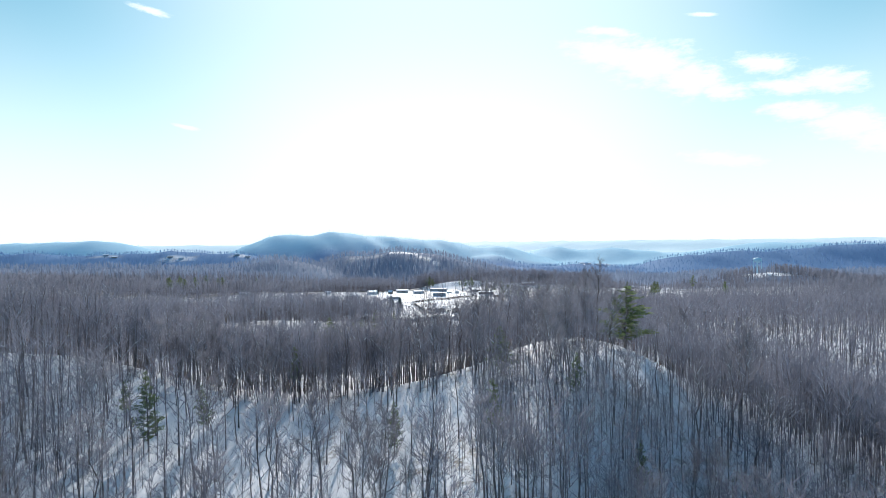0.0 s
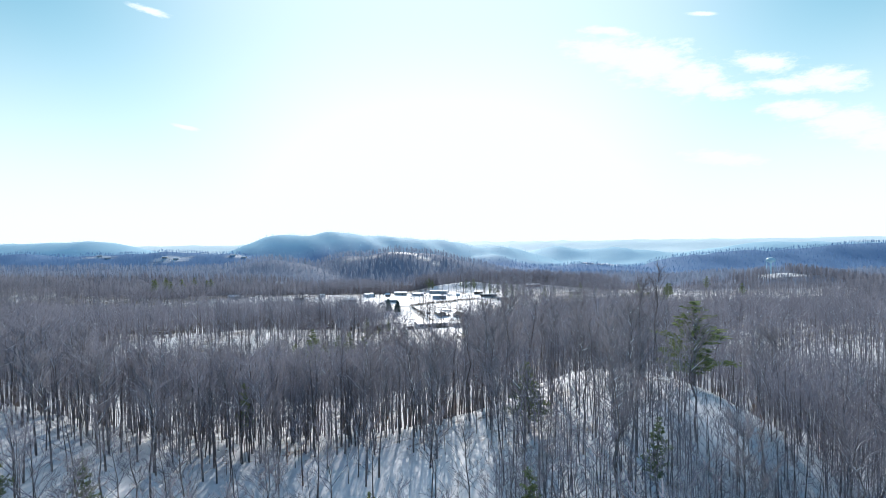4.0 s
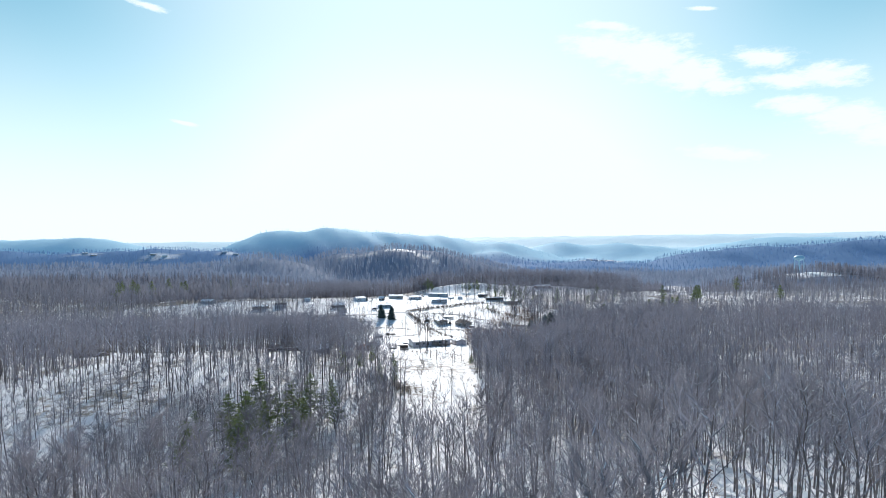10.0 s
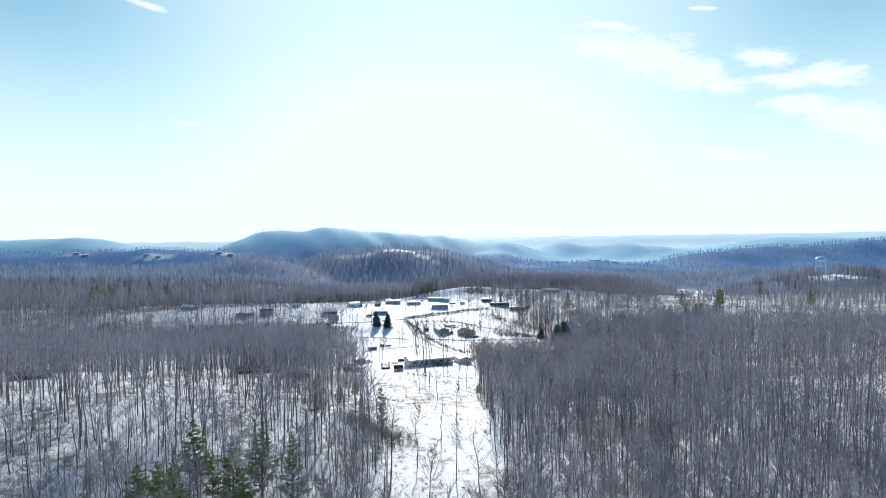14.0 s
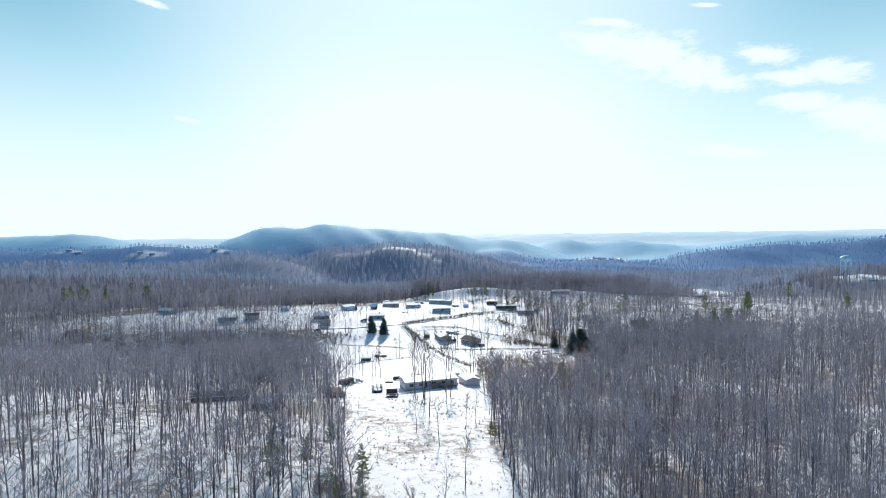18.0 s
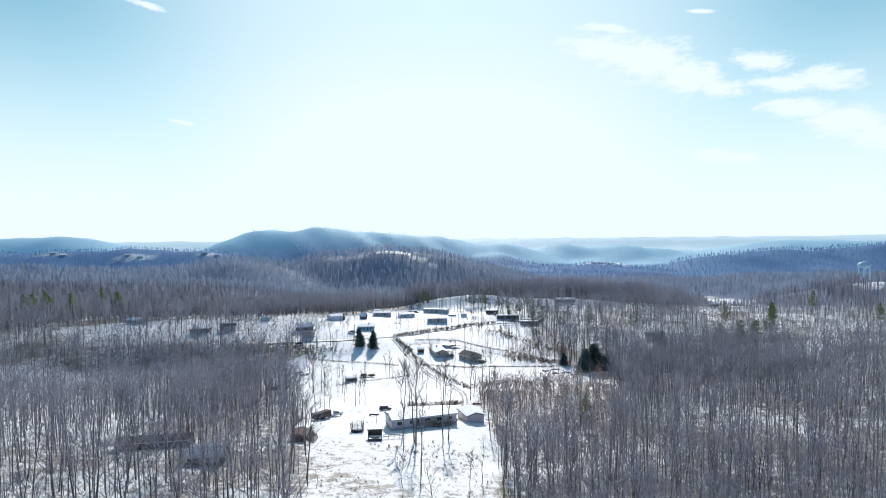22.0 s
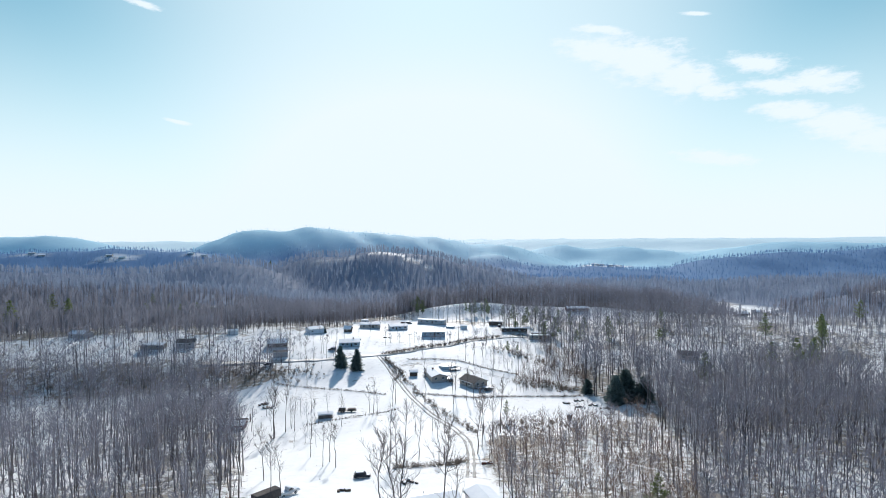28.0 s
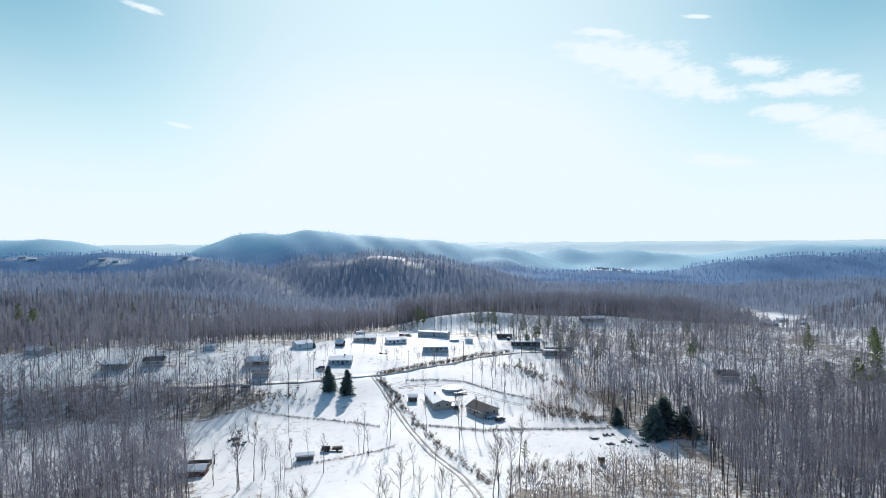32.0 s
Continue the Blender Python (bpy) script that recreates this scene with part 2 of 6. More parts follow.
M_BARK = mat("bare_bark", (0.125, 0.108, 0.102), (0.21, 0.185, 0.175), 1.5, 0.9, 0.4, vary=0.25, stretch=(1, 1, 0.2))
M_WOODS = mat("bare_woods", (0.208, 0.208, 0.248), (0.29, 0.29, 0.335), 0.05, 0.9, spec=0.1, island=0.2, thin=0.4)
M_SCRUB = mat("russet_scrub", (0.20, 0.145, 0.12), (0.275, 0.21, 0.18), 0.08, 0.9, spec=0.1, island=0.25, thin=0.4)
M_TWIG = mat("fine_bare_twigs", (0.20, 0.195, 0.22), (0.295, 0.285, 0.31), 0.4, 0.9, spec=0.1, vary=0.25, thin=0.4)
M_TRUNK = mat("dark_trunks", (0.11, 0.096, 0.094), (0.175, 0.155, 0.15), 0.05, 0.9, island=0.25)
# distance haze put into these far woods' colours, bluer or paler the farther
M_HAZEWOOD = mat("hazed_far_woods", (0.40, 0.64, 0.78), (0.50, 0.73, 0.86), 0.004, 0.9, spec=0.0, island=0.05, thin=0.5)
M_OUTERWOOD = mat("outer_bare_woods", (0.21, 0.215, 0.255), (0.29, 0.295, 0.34), 0.02, 0.9, spec=0.05, island=0.15, thin=0.5)
M_FARWOOD = mat("hazed_distant_woods", (0.27, 0.315, 0.40), (0.35, 0.40, 0.495), 0.01, 0.9, spec=0.0, island=0.1, thin=0.5)
M_PLATEAU = mat("hazed_plateau_woods", (0.70, 0.87, 0.93), (0.76, 0.91, 0.95), 0.004, 0.9, spec=0.0, island=0.04, thin=0.35)
M_BLUEWOOD = mat("hazed_ridge_woods", (0.15, 0.265, 0.45), (0.20, 0.325, 0.52), 0.006, 0.9, spec=0.0, island=0.08, thin=0.5)
M_BEECH = mat("russet_leaves", (0.30, 0.15, 0.08), (0.22, 0.11, 0.06), 0.5, 0.8, island=0.35, thin=0.3)
M_NEEDLE = mat("pine_needles", (0.155, 0.20, 0.095), (0.235, 0.275, 0.12), 0.8, 0.7, island=0.4, thin=0.35)
M_SPRUCE = mat("spruce_needles", (0.10, 0.15, 0.14), (0.17, 0.22, 0.195), 0.8, 0.7, island=0.4, thin=0.3)
M_CLINGSNOW = mat("clinging_snow", (0.82, 0.84, 0.87), (0.7, 0.74, 0.8), 1.0, 0.6)
M_BRUSH = mat("dry_brush", (0.23, 0.18, 0.14), (0.32, 0.26, 0.2), 0.4, 0.9, island=0.35)
M_ROOFSNOW = mat("roof_snow", (0.84, 0.86, 0.89), (0.76, 0.79, 0.84), 0.5, 0.55, 0.3)
M_SHINGLE = mat("dark_shingle", (0.10, 0.085, 0.08), (0.16, 0.14, 0.13), 0.6, 0.9, 0.3, vary=0.2)
M_WHITE = mat("white_siding", (0.74, 0.75, 0.76), (0.62, 0.64, 0.66), 0.3, 0.6, 0.1, vary=0.06, stretch=(0.3, 0.3, 6))
M_GREY = mat("grey_siding", (0.44, 0.43, 0.43), (0.35, 0.35, 0.36), 0.3, 0.6, 0.1, vary=0.1, stretch=(0.3, 0.3, 6))
M_PALE = mat("pale_mauve_siding", (0.68, 0.62, 0.63), (0.58, 0.53, 0.54), 0.3, 0.6, 0.1, stretch=(0.3, 0.3, 6))
M_TAN = mat("tan_siding", (0.50, 0.43, 0.36), (0.41, 0.35, 0.29), 0.3, 0.65, 0.1, vary=0.1, stretch=(0.3, 0.3, 6))
M_BRICK = mat("red_brick_wall", (0.27, 0.13, 0.09), (0.19, 0.09, 0.07), 1.2, 0.85, 0.3)
M_BLOCK = mat("pale_concrete_block", (0.46, 0.44, 0.42), (0.36, 0.345, 0.33), 0.8, 0.85, 0.2)
M_GREEN = mat("green_siding", (0.36, 0.45, 0.50), (0.29, 0.37, 0.42), 0.3, 0.6, 0.1, stretch=(0.3, 0.3, 6))
M_DARKWOOD = mat("dark_timber", (0.09, 0.065, 0.05), (0.15, 0.11, 0.085), 1.0, 0.85, 0.3, vary=0.2)
M_WEATHERED = mat("weathered_boards", (0.24, 0.21, 0.18), (0.16, 0.14, 0.12), 1.0, 0.9, 0.3, vary=0.25, stretch=(1, 1, 0.3))
M_METAL = mat("galvanised_metal", (0.5, 0.52, 0.54), (0.4, 0.42, 0.44), 1.0, 0.4, metal=0.8)
M_DARKMETAL = mat("dark_metal", (0.05, 0.05, 0.055), (0.09, 0.085, 0.08), 1.5, 0.5, metal=0.4)
M_GLASS = mat("window_glass", (0.03, 0.035, 0.045), (0.05, 0.055, 0.065), 0.6, 0.08, spec=0.6)
M_TRIM = mat("white_trim", (0.78, 0.78, 0.77), (0.7, 0.7, 0.69), 1.0, 0.5)
M_RUBBER = mat("black_rubber", (0.02, 0.02, 0.02), (0.035, 0.035, 0.035), 3.0, 0.8)
M_PAINTWHITE = mat("white_car_paint", (0.75, 0.76, 0.77), (0.66, 0.67, 0.69), 0.5, 0.25, spec=0.5)
M_PAINTDARK = mat("dark_car_paint", (0.03, 0.033, 0.04), (0.06, 0.06, 0.065), 0.5, 0.25, spec=0.5)
M_PAINTRED = mat("red_car_paint", (0.22, 0.03, 0.025), (0.16, 0.025, 0.02), 0.5, 0.3, spec=0.5)
M_RUST = mat("rusted_red_metal", (0.19, 0.075, 0.055), (0.12, 0.06, 0.05), 0.7, 0.85, 0.2)
M_TOWER = mat("pale_blue_tank_paint", (0.52, 0.73, 0.83), (0.45, 0.66, 0.77), 0.2, 0.45)
M_NET = mat("black_net", (0.04, 0.04, 0.045), (0.07, 0.07, 0.075), 2.0, 0.9)

# snow ground: crusted snow, with leaf litter and dry grass where the woodland and the scrub let it through
M_GROUND = bpy.data.materials.new("snowy_ground")
M_GROUND.use_nodes = True
gn, gk = M_GROUND.node_tree.nodes, M_GROUND.node_tree.links
gp = gn["Principled BSDF"]
gp.inputs["Roughness"].default_value = 0.65
gp.inputs["Specular IOR Level"].default_value = 0.25


def gnode(kind, **inputs):
    n = gn.new(kind)
    for key, v in inputs.items():
        key = key.replace("_", " ")
        if hasattr(v, "is_output"):
            gk.new(v, n.inputs[key])
        else:
            n.inputs[key].default_value = v
    return n


def gmath(op, a, b):
    n = gn.new("ShaderNodeMath")
    n.operation = op
    for i, v in enumerate((a, b)):
        if hasattr(v, "is_output"):
            gk.new(v, n.inputs[i])
        else:
            n.inputs[i].default_value = v
    return n.outputs[0]


def gmix(fac, a, b):
    n = gn.new("ShaderNodeMix")
    n.data_type = "RGBA"
    for i, v in ((0, fac), (6, a), (7, b)):
        if hasattr(v, "is_output"):
            gk.new(v, n.inputs[i])
        else:
            n.inputs[i].default_value = v
    return n.outputs[2]


gtc = gn.new("ShaderNodeTexCoord")
gwood, gbare, gscrub = gn.new("ShaderNodeAttribute"), gn.new("ShaderNodeAttribute"), gn.new("ShaderNodeAttribute")
gwood.attribute_name, gbare.attribute_name, gscrub.attribute_name = "wood", "track", "scrub"
n_big = gnode("ShaderNodeTexNoise", Vector=gtc.outputs["Object"], Scale=0.035, Detail=5.0)
n_mid = gnode("ShaderNodeTexNoise", Vector=gtc.outputs["Object"], Scale=0.35, Detail=6.0, Roughness=0.65)
n_fine = gnode("ShaderNodeTexNoise", Vector=gtc.outputs["Object"], Scale=2.2, Detail=6.0, Roughness=0.7)
mixed = gmath("ADD", gmath("MULTIPLY", n_mid.outputs[0], 0.6), gmath("MULTIPLY", n_fine.outputs[0], 0.4))
level = gmath("ADD", mixed, gmath("MULTIPLY", gmath("SUBTRACT", n_big.outputs[0], 0.5), 0.5))
# bare patches: rare in the open, common under the trees
cover = gmath("ADD", level, gmath("ADD", gmath("MULTIPLY", gwood.outputs["Fac"], 0.16), gmath("MULTIPLY", gbare.outputs["Fac"], 0.05)))
litter = gn.new("ShaderNodeMapRange")
litter.inputs[1].default_value, litter.inputs[2].default_value = 0.60, 0.70
gk.new(cover, litter.inputs[0])
drift = gn.new("ShaderNodeMapRange")
drift.inputs[1].default_value, drift.inputs[2].default_value = 0.42, 0.66
gk.new(level, drift.inputs[0])
snow = gmix(drift.outputs[0], (0.92, 0.915, 0.91, 1), (0.82, 0.815, 0.82, 1))
earth = gmix(n_fine.outputs[0], (0.12, 0.085, 0.055, 1), (0.27, 0.21, 0.14, 1))
part_litter = gmath("MULTIPLY", litter.outputs[0], 0.85)
# thick brushwood on the wooded hills, with distance haze put into its colour
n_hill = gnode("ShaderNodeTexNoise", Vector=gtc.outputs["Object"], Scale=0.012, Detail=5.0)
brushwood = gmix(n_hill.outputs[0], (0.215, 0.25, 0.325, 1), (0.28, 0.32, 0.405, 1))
hazed = gmix(n_hill.outputs[0], (0.46, 0.70, 0.82, 1), (0.54, 0.77, 0.88, 1))
ghaze = gn.new("ShaderNodeAttribute")
ghaze.attribute_name = "hill_haze"
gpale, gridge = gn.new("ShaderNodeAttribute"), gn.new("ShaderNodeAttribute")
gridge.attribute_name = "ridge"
# haze blue of the middle ridges, put into their ground colour
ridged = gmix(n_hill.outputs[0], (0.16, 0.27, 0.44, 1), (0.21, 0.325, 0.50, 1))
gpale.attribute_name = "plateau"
# farthest ground, paled by haze put into its colour
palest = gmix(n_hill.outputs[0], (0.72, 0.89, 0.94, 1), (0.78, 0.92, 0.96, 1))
hills = gmix(gpale.outputs["Fac"], gmix(ghaze.outputs["Fac"], gmix(gridge.outputs["Fac"], brushwood, ridged), hazed), palest)
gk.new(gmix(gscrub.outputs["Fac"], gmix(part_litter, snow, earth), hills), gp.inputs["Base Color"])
gk.new(gmath("MULTIPLY", gmath("SUBTRACT", 1.0, gscrub.outputs["Fac"]), 0.2), gp.inputs["Specular IOR Level"])
gb = gnode("ShaderNodeBump", Strength=0.6, Distance=0.5, Height=mixed)
gk.new(gb.outputs[0], gp.inputs["Normal"])


# ---- mesh helpers ----
def raw_mesh(name, verts, tris, material, kinds=None, second=None):
    """A mesh from arrays of places and triangles; kinds tells which triangles take the second material."""
    verts, tris = np.asarray(verts, np.float32), np.asarray(tris, np.int32)
    me = bpy.data.meshes.new(name)
    me.vertices.add(len(verts))
    me.vertices.foreach_set("co", verts.ravel())
    me.loops.add(tris.size)
    me.loops.foreach_set("vertex_index", tris.ravel())
    me.polygons.add(len(tris))
    me.polygons.foreach_set("loop_start", np.arange(0, tris.size, 3, dtype=np.int32))
    me.polygons.foreach_set("loop_total", np.full(len(tris), 3, np.int32))
    me.update(calc_edges=True)
    me.materials.append(material)
    if kinds is not None:
        me.materials.append(second)
        me.materials.append(M_TRUNK)
        me.polygons.foreach_set("material_index", np.asarray(kinds, np.int32))
    return me


def part(name, bm, material, parent, label=""):
    """Links a bmesh as one mesh object under a thing or a part."""
    me = bpy.data.meshes.new(name)
    bm.to_mesh(me)
    bm.free()
    me.materials.append(material)
    ob = new(name, me)
    ob.parent = parent
    if label:
        tagged(ob, label)
    return ob


def add_box(bm, x0, x1, y0, y1, z0, z1, bevel=0.0):
    made = bmesh.ops.create_cube(bm, size=1.0)["verts"]
    for v in made:
        v.co = Vector(((x0 + x1) / 2 + v.co.x * (x1 - x0), (y0 + y1) / 2 + v.co.y * (y1 - y0), (z0 + z1) / 2 + v.co.z * (z1 - z0)))
    if bevel:
        edges = {e for v in made for e in v.link_edges}
        bmesh.ops.bevel(bm, geom=list(edges), offset=bevel, segments=1, affect="EDGES")
    return bm


def box(x0, x1, y0, y1, z0, z1, bevel=0.0):
    return add_box(bmesh.new(), x0, x1, y0, y1, z0, z1, bevel)


def add_tube(bm, a, b, r0, r1=None, sides=8):
    a, b = Vector(a), Vector(b)
    r1 = r0 if r1 is None else r1
    m = Matrix.Translation((a + b) / 2) @ (b - a).to_track_quat("Z", "Y").to_matrix().to_4x4()
    bmesh.ops.create_cone(bm, cap_ends=True, segments=sides, radius1=r0, radius2=r1, depth=(b - a).length, matrix=m)
    return bm


def tube(a, b, r0, r1=None, sides=8):
    return add_tube(bmesh.new(), a, b, r0, r1, sides)


def prism(outline, y0, y1):
    """A solid with the outline (x, z), from y0 to y1."""
    bm = bmesh.new()
    front = [bm.verts.new((x, y0, z)) for x, z in outline]
    back = [bm.verts.new((x, y1, z)) for x, z in outline]
    bm.faces.new(front)
    bm.faces.new(back[::-1])
    for i in range(len(outline)):
        j = (i + 1) % len(outline)
        bm.faces.new((front[j], front[i], back[i], back[j]))
    bmesh.ops.recalc_face_normals(bm, faces=bm.faces)
    return bm


def ground(x, y):
    return float(land(x, y))


def thing(name, x, y, turn=0.0, z=None, label="", category="", group="", kind=""):
    ob = new(name)
    ob.matrix_basis = pose(x, y, ground(x, y) if z is None else z, 0, 0, turn)
    ob.empty_display_size = 0.3
    return tagged(ob, label, category, group, kind)


# ---- clearings in the woodland (outlines in plan, and how much wood still stands there) ----
CLEARINGS = [
    ([(-8, 225), (-10, 262), (-20, 315), (-31, 363), (-40, 400), (-46, 430), (-74, 505), (-94, 529), (-98, 566), (-70, 592), (-119, 612), (-122, 643), (-62, 692),
      (-54, 745), (-12, 742), (10, 716), (37, 700), (60, 652), (70, 583), (63, 556), (82, 545), (84, 519), (57, 508), (19, 492), (15, 468), (14, 422), (12, 361), (12, 306), (9, 250), (3, 225)], 0.0),
    ([(-260, 640), (-240, 596), (-120, 606), (-118, 648), (-182, 655)], 0.28),
    ([(-330, 545), (-200, 530), (-100, 536), (-96, 572), (-330, 574)], 0.4),
    ([(96, 600), (144, 592), (172, 606), (165, 640), (109, 646)], 0.5),
    ([(345, 1045), (370, 1030), (372, 960), (352, 880), (318, 800), (262, 772), (245, 790), (290, 860), (325, 965)], 0.2),
    ([(90, 722), (142, 722), (138, 766), (94, 766)], 0.08),
    ([(200, 606), (234, 598), (240, 540), (205, 566)], 0.25),
    ([(-190, 530), (-160, 500), (-150, 470), (-185, 470), (-215, 515)], 0.35),
    ([(-140, 405), (-190, 405), (-195, 370), (-130, 362)], 0.35),
    ([(-45, 276), (-140, 262), (-165, 345), (-120, 362), (-50, 350)], 0.8),
    ([(462, 842), (498, 842), (500, 900), (458, 900)], 0.05),
    ([(296, 540), (366, 540), (380, 632), (316, 632)], 0.06),
    ([(-240, 822), (-140, 812), (-130, 850), (-225, 872)], 0.3),
    ([(560, 2420), (700, 2400), (740, 2580), (600, 2600)], 0.0),
    ([(-112, 1300), (-77, 1306), (-40, 1296), (-2, 1272), (-2, 1258), (-42, 1280), (-77, 1292), (-112, 1288)], 0.6),
    ([(-205, 1286), (-130, 1290), (-120, 1270), (-200, 1266)], 0.85),
    ([(-16, 738), (60, 716), (78, 758), (60, 768), (-14, 768)], 0.05),
    ([(-632, 1800), (-584, 1800), (-584, 1832), (-632, 1832)], 0.55),
    ([(-824, 1762), (-766, 1762), (-766, 1792), (-824, 1792)], 0.55),
    ([(-1030, 1776), (-975, 1776), (-975, 1806), (-1030, 1806)], 0.55),
    ([(58, 604), (98, 586), (190, 600), (186, 650), (120, 725), (62, 704)], 0.82),
    ([(-100, 398), (-165, 415), (-165, 535), (-118, 535), (-98, 470)], 0.45),
    ([(-58, 244), (-26, 244), (-26, 268), (-58, 268)], 0.85),
    ([(-14, 742), (60, 716), (190, 728), (190, 776), (115, 788), (0, 778)], 0.6),
    ([(33, 108), (44, 108), (50, 143), (37, 143)], 0.36),
    ([(-62, 82), (8, 82), (8, 127), (-62, 127)], 0.62),
    ([(14, 136), (68, 136), (74, 208), (20, 208)], 0.6),
]


def inside(x, y, outline):
    x, y = np.asarray(x, float), np.asarray(y, float)
    hit = np.zeros(x.shape, bool)
    for (x0, y0), (x1, y1) in zip(outline, outline[1:] + outline[:1]):
        if y0 == y1:
            continue
        hit ^= ((y0 > y) != (y1 > y)) & (x < (x1 - x0) * (y - y0) / (y1 - y0) + x0)
    return hit


def wooded(x, y):
    w = np.ones(np.shape(x))
    for outline, left in CLEARINGS[::-1]:
        w = np.where(inside(x, y, outline), left, w)
    return w


# young wood that has not grown up yet
YOUNG = [(14, 380), (40, 380), (60, 420), (70, 470), (86, 525), (14, 500)]


BELOW_FIELD = [(170, 590), (330, 590), (420, 900), (230, 800)]
RIDGE_EDGE = [(-30, 92), (4, 76), (70, 76), (70, 152), (-30, 128)]
TOWER_SLOPE = [(320, 620), (420, 620), (540, 835), (430, 835)]
HOLLOW = [(-150, 195), (-14, 205), (-24, 270), (-45, 277), (-150, 264)]


def stature(x, y):
    return np.where(inside(x, y, YOUNG), 0.52, np.where(inside(x, y, HOLLOW), 0.78, np.where(inside(x, y, TOWER_SLOPE), 0.68, np.where(inside(x, y, RIDGE_EDGE), 0.68, np.where(inside(x, y, BELOW_FIELD), 0.55, 1.0)))))


# the lane: down from the farm, through the field, past the cottages, and the cross road
LANES = [[(8, 440), (10, 470), (10, 486), (6, 506), (-4, 529), (-10, 549), (-18, 576), (-25, 598), (-32, 616)],
         [(-125, 600), (-73, 606), (-32, 617), (-10, 630), (10, 645), (26, 660), (42, 668), (62, 672)],
         [(-18, 602), (-10, 607), (6, 606), (22, 590), (36, 582)],
         [(352, 1036), (358, 1000), (350, 950), (325, 890), (300, 830), (318, 775)]]


def near_lane(x, y, lane):
    best = np.full(np.shape(x), 1e9)
    for (x0, y0), (x1, y1) in zip(lane, lane[1:]):
        dx, dy = x1 - x0, y1 - y0
        s = np.clip(((x - x0) * dx + (y - y0) * dy) / (dx * dx + dy * dy), 0, 1)
        best = np.minimum(best, np.hypot(x - x0 - s * dx, y - y0 - s * dy))
    return best


# ---- ground: one sheet to the horizon ----
def steps(a, b, near_a, near_b, fine, growth):
    """Coordinates from a to b, fine between near_a and near_b and coarser beyond."""
    out, v, s = list(np.arange(near_a, near_b, fine)), near_b, fine
    while v < b:
        out.append(v)
        s *= growth
        v += s
    v, s, low = near_a, fine, []
    while v > a:
        s *= growth
        v -= s
        low.append(v)
    return np.array(low[::-1] + out)


gx, gy = steps(-4200, 4200, -90, 90, 3.0, 1.06), steps(-700, 4950, 80, 700, 3.4, 1.022)
GX, GY = np.meshgrid(gx, gy)
GZ = land(GX, GY)
ruts = np.zeros(GX.shape)
for lane, half in zip(LANES, (2.4, 3.0, 2.0, 3.5)):
    gap = near_lane(GX, GY, lane)
    ruts = np.maximum(ruts, np.clip(1.6 - gap / half, 0, 1))
GZ = GZ - 0.25 * ruts
idx = np.arange(GX.size).reshape(GX.shape)
q = np.stack([idx[:-1, :-1], idx[:-1, 1:], idx[1:, 1:], idx[1:, :-1]], -1).reshape(-1, 4)
me = raw_mesh("ground", np.stack([GX, GY, GZ], -1).reshape(-1, 3), np.concatenate([q[:, [0, 1, 2]], q[:, [0, 2, 3]]]), M_GROUND)
me.polygons.foreach_set("use_smooth", np.ones(len(me.polygons), bool))
stubble = 0.5 * np.clip((GY - 235) / 20, 0, 1) * np.clip((388 - GY) / 8, 0, 1) * (np.abs(GX + 8) < 30)
me.attributes.new("wood", "FLOAT", "POINT").data.foreach_set("value", np.maximum(wooded(GX, GY) * (0.35 + 0.65 * np.clip((GY - 200) / 150, 0, 1)), stubble).astype(np.float32).ravel())
me.attributes.new("scrub", "FLOAT", "POINT").data.foreach_set("value", (wooded(GX, GY) ** 2 * np.clip((GY - np.where((GX > -70) & (GX < 240), 790, 690)) / 120, 0, 1) * 0.97).astype(np.float32).ravel())
# next three masks lay the painted distance haze over the far ground
me.attributes.new("hill_haze", "FLOAT", "POINT").data.foreach_set("value", np.clip((GY - 1960) / 140, 0, 1).astype(np.float32).ravel())
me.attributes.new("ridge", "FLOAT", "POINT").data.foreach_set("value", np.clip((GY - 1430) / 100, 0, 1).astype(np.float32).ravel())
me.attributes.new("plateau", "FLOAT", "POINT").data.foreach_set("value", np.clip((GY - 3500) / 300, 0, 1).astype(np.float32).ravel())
me.attributes.new("track", "FLOAT", "POINT").data.foreach_set("value", ruts.astype(np.float32).ravel())
tagged(new("ground", me), "snow-covered rolling ground with leaf litter showing through", "ground", kind="structure")




# ---- the lanes' surfaces: wheel ruts and a slushy road ----
M_RUT = mat("muddy_rut", (0.30, 0.265, 0.235), (0.62, 0.60, 0.58), 0.5, 0.8, 0.3, fine=5)
M_SLUSH = mat("slushy_road", (0.36, 0.34, 0.32), (0.62, 0.61, 0.60), 0.25, 0.6, 0.2, fine=6)


